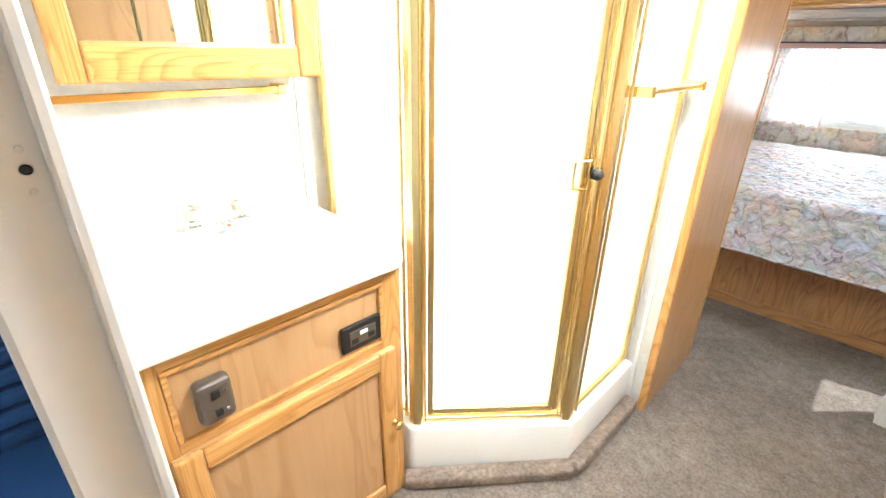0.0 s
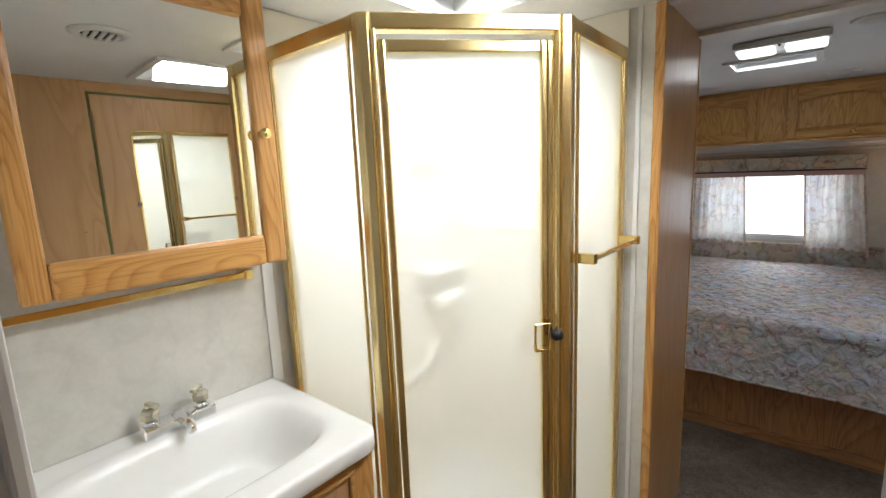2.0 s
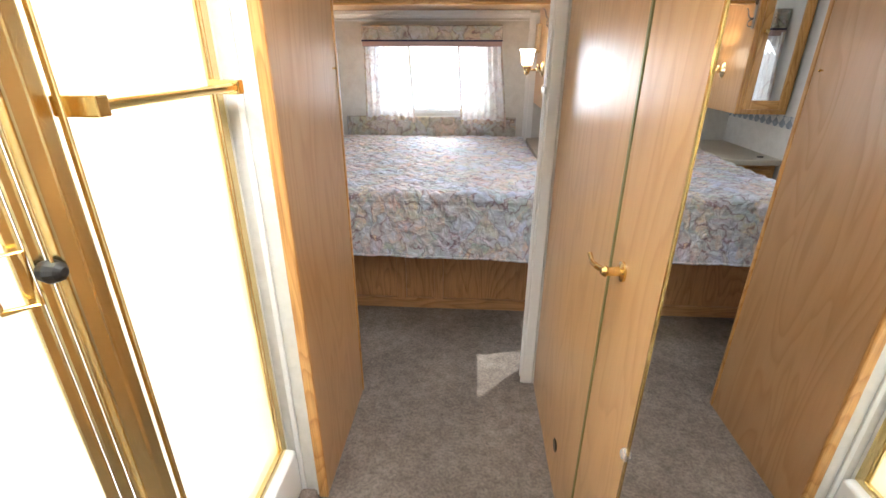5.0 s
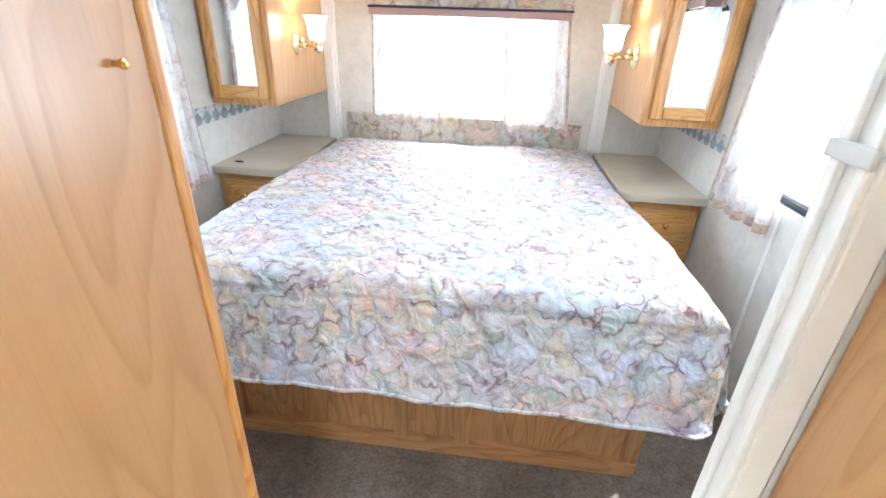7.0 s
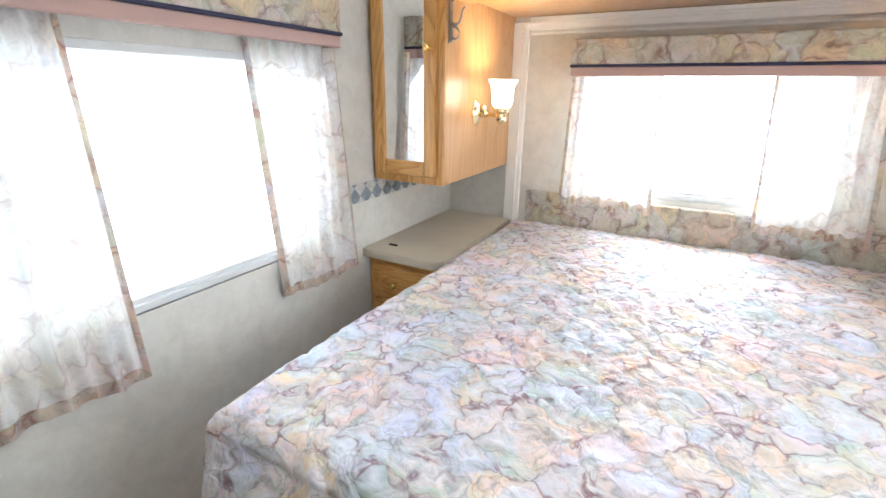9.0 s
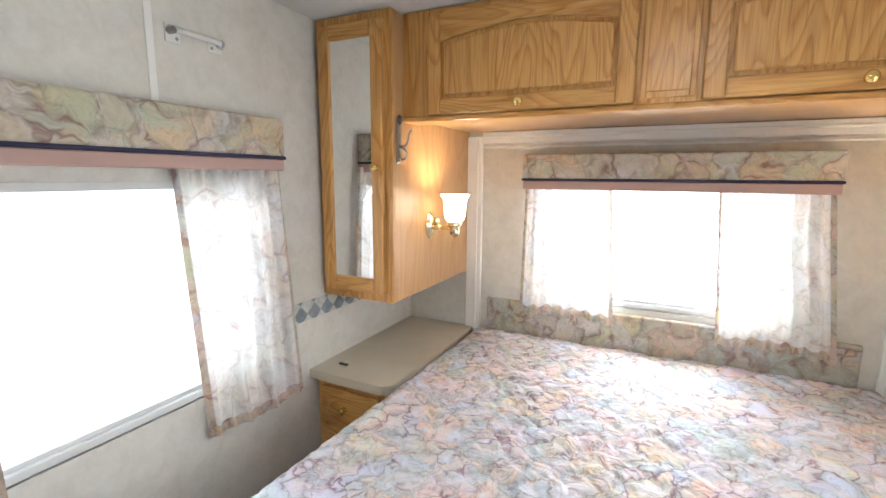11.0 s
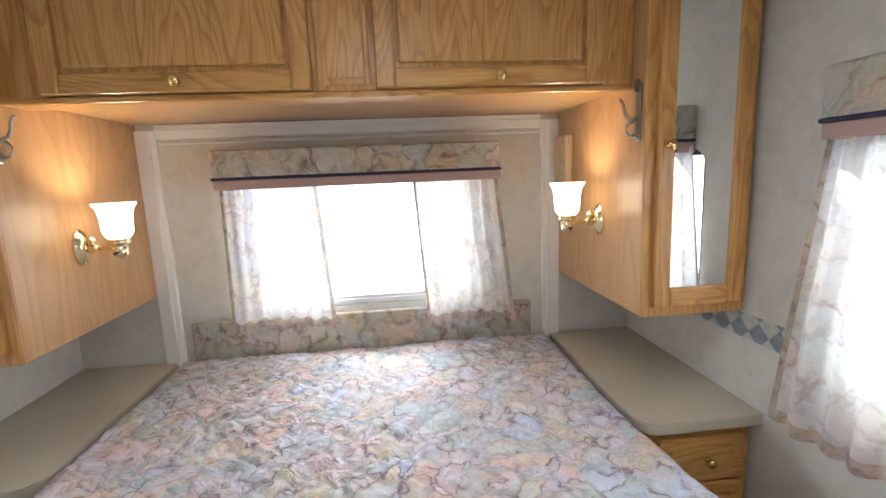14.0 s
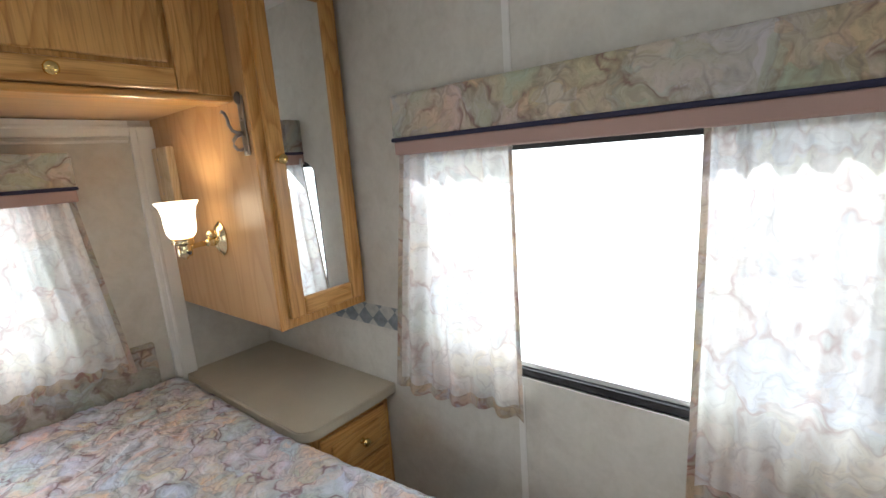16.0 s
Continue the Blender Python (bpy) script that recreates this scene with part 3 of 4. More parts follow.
for yy in (-3.70, -3.215):
    for zz in (0.66, 1.40):
        part("clip", lathe([(0.012, 0), (0.012, 0.008), (0.008, 0.013), (0.002, 0.015)], (HR - 0.003, yy, zz), "-x", 12), clear, mir)
lv = part("door_lever", lathe([(0.02, 0), (0.02, 0.004), (0.009, 0.008), (0.009, 0.03), (0.012, 0.034), (0.006, 0.042)], (HR - 0.002, -3.035, 0.935), "-x", 18), brass, dr, "brass lever handle")
part("grip", tube([(HR - 0.036, -3.035, 0.935), (HR - 0.045, -3.01, 0.933), (HR - 0.047, -2.98, 0.930), (HR - 0.044, -2.95, 0.933), (HR - 0.040, -2.935, 0.925)], [0.006, 0.006, 0.005, 0.005, 0.006]), brass, lv)

# bathroom wall, entrance partition and the space behind
BW = -0.985
structure("wall_bath", box(-1.25, BW, -4.456, -2.82, 0, CEIL), paper, "cream mottled vinyl bathroom wall")
structure("corner_rib", box(BW, BW + 0.006, -3.735, -3.70, 0.86, CEIL, 0.002), white, "white corner batten beside the shower", "trim")
ej = thing("entry_jamb", (-0.05, -4.41, 0), "white painted doorway jamb with a latch hole", "door jamb", "", "structure")
part("partition", box(BW, -0.075, -4.446, -4.391, 0, CEIL), white, ej)
part("post", box(-0.075, -0.05, -4.449, -4.388, 0, CEIL, 0.005), white, ej)
part("stop", box(-0.05, -0.038, -4.399, -4.388, 0, CEIL, 0.003), white, ej)
# Dark disc paints the shade of the latch hole on an uncut post.
part("strike_hole", lathe([(0.003, 0), (0.0033, 0.0015), (0.002, 0.002)], (-0.05, -4.409, 1.275), "x", 14), recess_dark, ej)
for zz in (1.287, 1.261):
    part("screw", lathe([(0.0022, 0), (0.002, 0.001)], (-0.05, -4.409, zz), "x", 10), vent_white, ej)
structure("wall_south", box(-1.25, 1.25, -6.1, -6.0, 0, CEIL), paper, "plain cream wall behind the entrance")
structure("wall_south_east", box(HR + 0.05, 1.25, -6.0, -2.25, 0, CEIL), white, "plain wall mass behind the hall panels")
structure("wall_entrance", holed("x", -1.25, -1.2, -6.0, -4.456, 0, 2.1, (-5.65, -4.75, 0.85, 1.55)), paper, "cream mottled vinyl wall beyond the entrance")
# Unseen window, added to let daylight onto the sofa and jamb.
window("added_window", "x", -1.21, -1, -5.65, -4.75, 0.85, 1.55, "unseen aluminium sliding window added beyond the entrance for its daylight", -5.2)
so = thing("sofa", (-0.9, -4.95, 0), "blue ribbed upholstered sofa beside the doorway", "sofa")
part("base", box(-1.19, -0.60, -5.5, -4.46, 0.0, 0.16, 0.01), brown, so)
part("seat_cushion", box(-1.19, -0.58, -5.48, -4.47, 0.16, 0.42, 0.04, seg=3), blue_cloth, so)
for k in range(7):
    part("roll", box(-1.19, -1.0 - 0.004 * k, -5.47, -4.475, 0.42 + k * 0.055, 0.47 + k * 0.055, 0.02, seg=3), blue_cloth, so)

# ---- bedroom things ----


def door_face(parent, axis_y, x0, x1, z0, z1, arch=0.0, fw=0.052, name="door", knob_at=None, grain=None):
    """A framed oak cabinet door facing the bed's foot, with a raised centre panel."""
    d = part(name, box(x0, x1, axis_y - 0.006, axis_y, z0, z1, 0.002), oak_z if grain is None else grain, parent)
    for a, b, m_ in ((x0, x0 + fw, oak_z), (x1 - fw, x1, oak_z)):
        part("stile", box(a, b, axis_y - 0.02, axis_y - 0.006, z0, z1, 0.005), m_, d)
    part("rail", box(x0 + fw, x1 - fw, axis_y - 0.02, axis_y - 0.006, z0, z0 + fw, 0.005), oak_x, d)
    n = 14
    top = [(x1 - fw, z1), (x0 + fw, z1)]
    under = [(x0 + fw + (x1 - x0 - 2 * fw) * k / n, z1 - fw - arch + arch * math.sin(math.pi * k / n)) for k in range(n + 1)]
    part("rail", prism(top + under, axis_y - 0.02, axis_y - 0.006, 0.0, axis="y"), oak_x, d)
    g = 0.012
    low = [(x1 - fw - g, z0 + fw + g), (x0 + fw + g, z0 + fw + g)]
    up = [(x0 + fw + g + (x1 - x0 - 2 * fw - 2 * g) * k / n, z1 - fw - g - arch + arch * math.sin(math.pi * k / n)) for k in range(n + 1)]
    part("raised_panel", prism(low + up, axis_y - 0.017, axis_y - 0.006, 0.005, axis="y"), oak_z if grain is None else grain, d)
    if knob_at:
        knob(d, knob_at[0], axis_y - 0.02, knob_at[1])
    return d


def knob(parent, x, y, z, axis="-y"):
    p = [(0.010, 0), (0.010, 0.002), (0.005, 0.006), (0.005, 0.012), (0.010, 0.015), (0.0145, 0.020), (0.0145, 0.024), (0.011, 0.029), (0.004, 0.031)]
    return part("knob", lathe(p, (x, y, z), axis, 20), brass, parent, "polished brass knob", True)


def wardrobe(s):
    xi, xo = s * 0.84, s * 1.168
    x0, x1 = sorted((xi, xo))
    w = thing("wardrobe", (s * 1.0, -0.25, 0.955), "oak wall wardrobe with a mirrored door above the nightstand", "wardrobe", "mirrored wardrobes")
    part("body", box(x0, x1, -0.566, BACK - 0.002, 0.955, 1.985, 0.003), lam_z, w)
    part("face_frame", box(x0 - 0.001, x1 + 0.001, -0.574, -0.566, 0.953, 1.985, 0.003), oak_z, w)
    dx0, dx1 = sorted((s * 0.868, s * 1.145))
    m0, m1, z0, z1 = *sorted((s * 0.917, s * 1.098)), 1.043, 1.90
    d = part("door", box(dx0, dx1, -0.578, -0.574, 0.985, 1.955, 0.001), oak_z, w)
    for a, b in ((dx0, m0), (m1, dx1)):
        part("stile", box(a, b, -0.596, -0.578, 0.985, 1.955, 0.006), oak_z, d)
    part("rail", box(m0, m1, -0.596, -0.578, 0.985, z0, 0.006), oak_x, d)
    part("rail", box(m0, m1, -0.596, -0.578, z1, 1.955, 0.006), oak_x, d)
    part("mirror", box(m0 - 0.004, m1 + 0.004, -0.587, -0.582, z0 - 0.004, z1 + 0.004), mirror, d, "bevelled mirror glass")
    knob(d, s * 0.892, -0.596, 1.452)
    return w


for s in (-1, 1):
    wardrobe(s)

# overhead cabinet
oc = thing("overhead_cabinet", (0, -0.2, 1.62), "golden oak overhead cabinet with two arched raised-panel doors", "cabinet")
part("body", box(-0.839, 0.839, -0.485, BACK - 0.002, 1.632, 1.985, 0.002), lam_x, oc)
part("bottom_lip", box(-0.839, 0.839, -0.502, -0.40, 1.614, 1.632, 0.006), oak_x, oc)
for a, b, c, d, m_ in ((-0.839, -0.735, 1.632, 1.985, oak_z), (0.745, 0.839, 1.632, 1.985, oak_z), (-0.065, 0.105, 1.632, 1.985, oak_z)):
    part("face_stile", box(a, b, -0.497, -0.485, c, d, 0.002), m_, oc)
part("face_rail", box(-0.735, -0.065, -0.495, -0.485, 1.955, 1.985, 0.002), oak_x, oc)
part("face_rail", box(0.105, 0.745, -0.495, -0.485, 1.955, 1.985, 0.002), oak_x, oc)
cpf = None
for a, b, c, d in ((-0.05, -0.035, 1.645, 1.975), (0.075, 0.09, 1.645, 1.975), (-0.035, 0.075, 1.645, 1.665)):
    cpf = box(a, b, -0.503, -0.497, c, d, 0.003, cpf)
part("centre_moulding", cpf, oak_z, oc)
door_face(oc, -0.497, -0.735, -0.065, 1.634, 1.958, 0.035, knob_at=(-0.40, 1.658))
door_face(oc, -0.497, 0.105, 0.745, 1.634, 1.958, 0.035, knob_at=(0.444, 1.658))


def nightstand(s):
    x0, x1 = sorted((s * 0.845, s * 1.165))
    n = thing("nightstand", (s * 1.0, -0.27, 0), "oak built-in nightstand with brass-knobbed drawers beside the bed", "nightstand", "built-in nightstands")
    part("body", box(x0, x1, -0.622, BACK - 0.002, 0.0, 0.63, 0.002), lam_z, n)
    for a, b in ((x0, x0 + 0.035), (x1 - 0.035, x1)):
        part("face_stile", box(a, b, -0.634, -0.622, 0.0, 0.63, 0.002), oak_z, n)
    for zz in (0.605, 0.445, 0.255, 0.04):
        part("face_rail", box(x0 + 0.035, x1 - 0.035, -0.634, -0.622, zz - 0.012, zz + 0.012, 0.002), oak_x, n)
    for z0, z1 in ((0.452, 0.598), (0.262, 0.438), (0.055, 0.248)):
        d = part("drawer", box(x0 + 0.024, x1 - 0.024, -0.648, -0.634, z0, z1, 0.005), oak_x, n)
        part("raised_panel", box(x0 + 0.058, x1 - 0.058, -0.655, -0.646, z0 + 0.032, z1 - 0.032, 0.006), oak_x, d)
        knob(d, s * 1.02, -0.655, (z0 + z1) / 2)
    c0, c1, yf, r = s * 0.80, s * (W - 0.001), -0.675, 0.06
    o = [(c1, BACK - 0.002), (c0, BACK - 0.002)] + [(c0 + s * r * (1 - math.cos(a)), yf + r * (1 - math.sin(a))) for a in [math.pi / 2 * k / 8 for k in range(9)]] + [(c1, yf)]
    t = thing("countertop", (s * 1.0, -0.27, 0.63), "beige laminate countertop with a rounded corner on the nightstand", "countertop", "nightstand countertops")
    part("slab", prism(o, 0.632, 0.662, 0.003), counter, t)
    part("laminate_sheet", prism([(cx_ + s * 0.0015 * (cx_ == c0), cy_) for cx_, cy_ in o], 0.6621, 0.668, 0.002), counter, t, "smooth beige laminate face")


for s in (-1, 1):
    nightstand(s)
rm = thing("black_clip", (-1.08, -0.58, 0.668), "small black plastic clip lying on the countertop", "clip")
part("clip", box(-1.10, -1.06, -0.585, -0.573, 0.668, 0.675, 0.002), black, rm)


def sconce(s):
    x = s * 0.8405
    w = thing("wall_sconce", (x, -0.297, 1.222), "lit brass wall sconce with a white tulip glass shade", "wall lamp", "brass sconces")
    ax = "-x" if s > 0 else "x"
    part("backplate", lathe([(0.040, 0), (0.043, 0.003), (0.041, 0.007), (0.034, 0.010), (0.031, 0.016), (0.022, 0.022), (0.014, 0.025), (0.003, 0.026)], (x, -0.297, 1.222), ax, 32), pale_brass, w, "oval stepped brass backplate", True).scale = (1, 0.84, 1.32)
    part("finial", lathe([(0.005, -0.014), (0.012, -0.009), (0.016, 0.0), (0.012, 0.010), (0.005, 0.015)], (x - s * 0.034, -0.297, 1.240), "z", 20), pale_brass, w, "round brass ball", True)
    part("hub", lathe([(0.013, 0), (0.014, 0.010), (0.011, 0.016), (0.013, 0.022), (0.009, 0.030)], (x - s * 0.024, -0.297, 1.216), ax, 18), pale_brass, w, "", True)
    xs_ = x - s * 0.118
    part("arm", tube([(x - s * 0.045, -0.297, 1.216), (x - s * 0.07, -0.297, 1.216), (x - s * 0.095, -0.297, 1.214), (xs_, -0.297, 1.212)], 0.0085), pale_brass, w, "", True)
    part("socket_cup", lathe([(0.004, -0.034), (0.008, -0.030), (0.008, -0.026), (0.019, -0.024), (0.021, -0.018), (0.021, 0.006), (0.018, 0.009), (0.024, 0.012), (0.031, 0.015), (0.032, 0.020), (0.029, 0.022), (0.032, 0.025), (0.032, 0.031), (0.024, 0.034)], (xs_, -0.297, 1.212), "z", 24), pale_brass, w, "brass socket with ringed shade holder", True)
    prof = [(0.022, 0.030), (0.034, 0.036), (0.041, 0.050), (0.043, 0.075), (0.044, 0.100), (0.049, 0.122), (0.060, 0.140), (0.0575, 0.140), (0.046, 0.122), (0.041, 0.100), (0.040, 0.075), (0.038, 0.052), (0.030, 0.040)]
    sh = part("shade", lathe(prof, (xs_, -0.297, 1.212), "z", 36), shade_glow, w, "fluted white glass shade", True)
    part("switch_knob", lathe([(0.004, 0), (0.004, 0.012), (0.006, 0.014), (0.002, 0.02)], (xs_, -0.297 - 0.020, 1.200), "-y", 10), black, w)
    b = bpy.data.lights.new("sconce_bulb", "POINT")
    b.energy, b.color, b.shadow_soft_size = BULB_W, (1.0, 0.80, 0.56), 0.03
    new("sconce_bulb", b).location = (xs_, -0.297, 1.212 + 0.085)


for s in (-1, 1):
    sconce(s)


def coat_hook(s):
    x = s * 0.839
    h = thing("curtain_hook", (x, -0.53, 1.55), "pewter scrolled swing hook on the wardrobe's side", "hook", "pewter hooks")
    x0, x1 = sorted((x, x - s * 0.006))
    ax = "-x" if s > 0 else "x"
    part("plate", box(x0, x1, -0.553, -0.523, 1.468, 1.628, 0.004), pewter, h)
    part("boss", lathe([(0.013, 0.004), (0.014, 0.008), (0.010, 0.010), (0.011, 0.013), (0.006, 0.016), (0.002, 0.017)], (x, -0.538, 1.602), ax, 22), brown, h, "dark oval boss", True).scale = (1, 0.85, 1.35)
    for zz in (1.478, 1.565):
        part("screw", lathe([(0.005, 0), (0.004, 0.002), (0.001, 0.003)], (x - s * 0.006, -0.538, zz), ax, 10), pewter, h)
    curve = [(0.008, 1.53), (0.022, 1.528), (0.036, 1.535), (0.044, 1.55), (0.046, 1.567), (0.052, 1.58), (0.060, 1.583)]
    part("arm", tube([(x - s * q, -0.537, z_) for q, z_ in curve], [0.005, 0.005, 0.0045, 0.0045, 0.004, 0.004, 0.005]), pewter, h, "", True)
    curve = [(0.008, 1.527), (0.026, 1.520), (0.036, 1.508), (0.036, 1.494), (0.028, 1.484), (0.016, 1.482), (0.012, 1.488)]
    part("scroll", tube([(x - s * q, -0.535, z_) for q, z_ in curve], [0.005, 0.005, 0.0045, 0.0045, 0.004, 0.004, 0.004]), pewter, h, "", True)


for s in (-1, 1):
    coat_hook(s)
cl = thing("wood_cleat", (0.83, 0.02, 1.40), "pale wooden cleat screwed beside the alcove trim", "cleat")
part("cleat", box(0.812, 0.839, -0.055, 0.07, 1.33, 1.53, 0.004), wood("pale_pine", (0.70, 0.55, 0.35), (0.64, 0.48, 0.28), (0.54, 0.38, 0.20), "z", 0.5), cl)
for zz in (1.37, 1.43, 1.49):
    part("screw", lathe([(0.004, 0), (0.003, 0.002)], (0.812, 0.025, zz), "-x", 10), pewter, cl)
br = thing("wall_bracket", (-W, -1.06, 1.80), "white folding metal bracket screwed to the wall", "bracket")
part("plate", box(-W, -W + 0.004, -1.150, -1.108, 1.772, 1.818, 0.0015), vent_white, br)
part("plate", box(-W, -W + 0.004, -1.022, -0.980, 1.775, 1.818, 0.0015), vent_white, br)
part("arm", tube([(-W + 0.012, -1.145, 1.806), (-W + 0.022, -1.10, 1.802), (-W + 0.024, -1.05, 1.801), (-W + 0.020, -1.00, 1.800), (-W + 0.010, -0.985, 1.792)], [0.007, 0.009, 0.008, 0.009, 0.007], 10), vent_white, br, "", True)
for yy in (-1.138, -0.992):
    part("pivot", lathe([(0.010, 0), (0.010, 0.018), (0.006, 0.022)], (-W + 0.004, yy, 1.80), "x", 14), pewter, br)
for yy, zz in ((-1.118, 1.783), (-1.014, 1.784)):
    part("screw", lathe([(0.005, 0), (0.004, 0.002)], (-W + 0.004, yy, zz), "x", 10), pewter, br)


# valances
def valance(axis, p, out, a0, a1, z0, z1, deep, label):
    mid = (a0 + a1) / 2
    at = (p, mid, z0) if axis == "x" else (mid, p, z0)
    v = thing("valance", at, label, "valance", "window valances")

    def slab(u0, u1, w0, w1, q0, q1, bv):
        q0, q1 = sorted((p + out * q0, p + out * q1))
        return box(q0, q1, u0, u1, w0, w1, bv) if axis == "x" else box(u0, u1, q0, q1, w0, w1, bv)

    band = z0 + 0.036
    part("board", slab(a0, a1, band + 0.008, z1, deep - 0.03, deep, 0.008), valance_cloth, v, "padded floral cloth front")
    part("band", slab(a0 + 0.002, a1 - 0.002, z0, band, deep - 0.026, deep - 0.003, 0.005), mauve, v, "mauve lower band")
    part("cord", slab(a0 - 0.002, a1 + 0.002, band - 0.001, band + 0.010, deep - 0.03, deep + 0.004, 0.004), navy, v, "navy piping")
    for u0, u1 in ((a0, a0 + 0.02), (a1 - 0.02, a1)):
        part("return", slab(u0, u1, band + 0.008, z1, 0.002, deep - 0.03, 0.003), valance_cloth, v)
        part("return_band", slab(u0 + 0.001, u1 - 0.001, z0, band, 0.002, deep - 0.026, 0.003), mauve, v)
        part("return_cord", slab(u0 - 0.002, u1 + 0.002, band - 0.001, band + 0.010, 0.002, deep - 0.03, 0.004), navy, v)
    part("top_board", slab(a0 + 0.02, a1 - 0.02, z1 - 0.02, z1 - 0.004, 0.002, deep - 0.03, 0.002), white, v)


valance("y", BACK, -1, -0.525, 0.555, 1.372, 1.518, 0.165, "floral padded valance over the head window")
valance("x", -W, 1, -1.93, -0.84, 1.438, 1.60, 0.095, "floral padded valance over a side window")
valance("x", W, -1, -1.93, -0.86, 1.438, 1.595, 0.095, "floral padded valance over a side window")


def curtain(axis, p, out, top0, top1, bot0, bot1, z0, z1, seed, label, gather=7, sag=0.02):
    """A gathered sheer panel hung from its heading, with a printed hem."""
    rnd = random.Random(seed)
    ph = [rnd.uniform(0, 6.28) for _ in range(4)]
    mid = (top0 + top1) / 2
    at = (p, mid, z0) if axis == "x" else (mid, p, z0)
    c = thing("curtain", at, label, "curtain", "sheer curtains")
    nu, nv, hem = 90, 44, 0.035

    def place(u, v):
        a = (top0 + (top1 - top0) * u) * (1 - v) + (bot0 + (bot1 - bot0) * u) * v
        a += 0.006 * math.sin(9 * v + ph[0]) * math.sin(math.pi * u)
        f = 0.35 + 0.65 * v
        q = 0.010 * math.sin(2 * math.pi * gather * u + ph[1] + 0.8 * v) + 0.008 * math.sin(2 * math.pi * (gather * 0.47) * u + ph[2] + 1.6 * v) * f + 0.004 * math.sin(2 * math.pi * gather * 2.3 * u + ph[3]) * (1 - v)
        z = z1 + (z0 - z1) * v - sag * v * (0.5 + 0.5 * math.sin(5.0 * u + ph[2])) + 0.006 * math.sin(2 * math.pi * gather * u) * v
        d = p + out * (0.03 + q)
        return (d, a, z) if axis == "x" else (a, d, z)

    def sheet(u0, u1, v0, v1, ku, kv, lift=0.0):
        b = bmesh.new()
        g = []
        for j_ in range(kv + 1):
            row = []
            for i_ in range(ku + 1):
                q = Vector(place(u0 + (u1 - u0) * i_ / ku, v0 + (v1 - v0) * j_ / kv))
                if axis == "x":
                    q.x += out * lift
                else:
                    q.y += out * lift
                row.append(b.verts.new(q))
            g.append(row)
        for j_ in range(kv):
            for i_ in range(ku):
                b.faces.new((g[j_][i_], g[j_][i_ + 1], g[j_ + 1][i_ + 1], g[j_ + 1][i_]))
        return b

    part("sheer", sheet(0, 1, 0, 1, nu, nv), curtain_cloth, c, "", True)
    part("hem", sheet(0, 1, 1 - hem / (z1 - z0), 1, nu, 3, 0.0015), hem_cloth, c, "printed hem", True)
    part("edge_hem", sheet(0.0, 0.035, 0, 1, 3, nv, 0.0015), hem_cloth, c, "printed side hem", True)
    part("edge_hem", sheet(0.965, 1.0, 0, 1, 3, nv, 0.0015), hem_cloth, c, "printed side hem", True)


curtain("y", BACK - 0.05, -1, -0.53, -0.165, -0.545, -0.13, 0.815, 1.40, 3, "white sheer curtain with a faint floral print")
curtain("y", BACK - 0.05, -1, 0.21, 0.555, 0.25, 0.625, 0.79, 1.40, 4, "white sheer curtain with a faint floral print")
curtain("x", -W, 1, -1.175, -0.805, -1.13, -0.74, 0.63, 1.46, 5, "white sheer floral curtain beside a side window")
curtain("x", -W, 1, -1.92, -1.605, -1.95, -1.59, 0.61, 1.46, 6, "white sheer floral curtain beside a side window")
curtain("x", W, -1, -1.20, -0.83, -1.20, -0.72, 0.71, 1.46, 7, "white sheer floral curtain beside a side window", 6, 0.025)
curtain("x", W, -1, -1.94, -1.60, -1.96, -1.593, 0.665, 1.46, 8, "white sheer floral curtain beside a side window", 6, 0.03)

# bed platform, mattress and quilt
bd = thing("bed", (0.06, -0.75, 0), "oak-panelled bed platform with a mattress", "bed")
part("platform", box(-0.63, 0.75, -1.60, BACK - 0.03, 0.0, 0.36, 0.002), base_x, bd)
yb = -1.60
for a, b, c, d, m_ in ((-0.63, 0.75, 0.0, 0.06, base_x), (-0.63, 0.75, 0.31, 0.36, base_x), (-0.63, -0.58, 0.06, 0.31, base_z), (-0.05, 0.0, 0.06, 0.31, base_z), (0.155, 0.205, 0.06, 0.31, base_z), (0.70, 0.75, 0.06, 0.31, base_z)):
    part("frame_rail", box(a, b, yb - 0.024, yb, c, d, 0.004), m_, bd)
for a, b in ((-0.58, -0.05), (0.0, 0.155), (0.205, 0.70)):
    part("inset_panel", box(a + 0.001, b - 0.001, yb - 0.003, yb, 0.061, 0.309, 0.001), base_z, bd)
part("mattress", box(-0.74, 0.75, -1.62, BACK - 0.04, 0.36, 0.655, 0.05, seg=4), white, bd)


def quilt():
    q = thing("quilt", (0.0, -0.75, 0.66), "pastel floral quilted bedspread draped over the bed's foot", "bedspread")
    hx, y_head, y_foot, top, r = 0.79, BACK - 0.045, -1.665, 0.676, 0.055
    dx, dy, step = 0.24, 0.286, 0.0085
    nu, nv = int(2 * (hx + dx) / step), int((y_head - y_foot + dy) / step)

    def fall(s, flare=0.0):
        """Distance past a rounded edge: (outward, downward); flare leans the drop outward."""
        if s <= 0:
            return 0.0, 0.0
        if s < r * math.pi / 2:
            return r * math.sin(s / r), r * (1 - math.cos(s / r))
        return r + 0.02 * math.sin((s - r) * 4) + flare * (s - r * math.pi / 2), r + (s - r * math.pi / 2) * math.sqrt(1 - flare * flare)

    b = bmesh.new()
    grid = []
    for j_ in range(nv + 1):
        row = []
        for i_ in range(nu + 1):
            u = -hx - dx + 2 * (hx + dx) * i_ / nu
            v = y_head - (y_head - y_foot + dy) * j_ / nv
            su, sv = abs(u) - (hx - r), (y_foot + r) - v
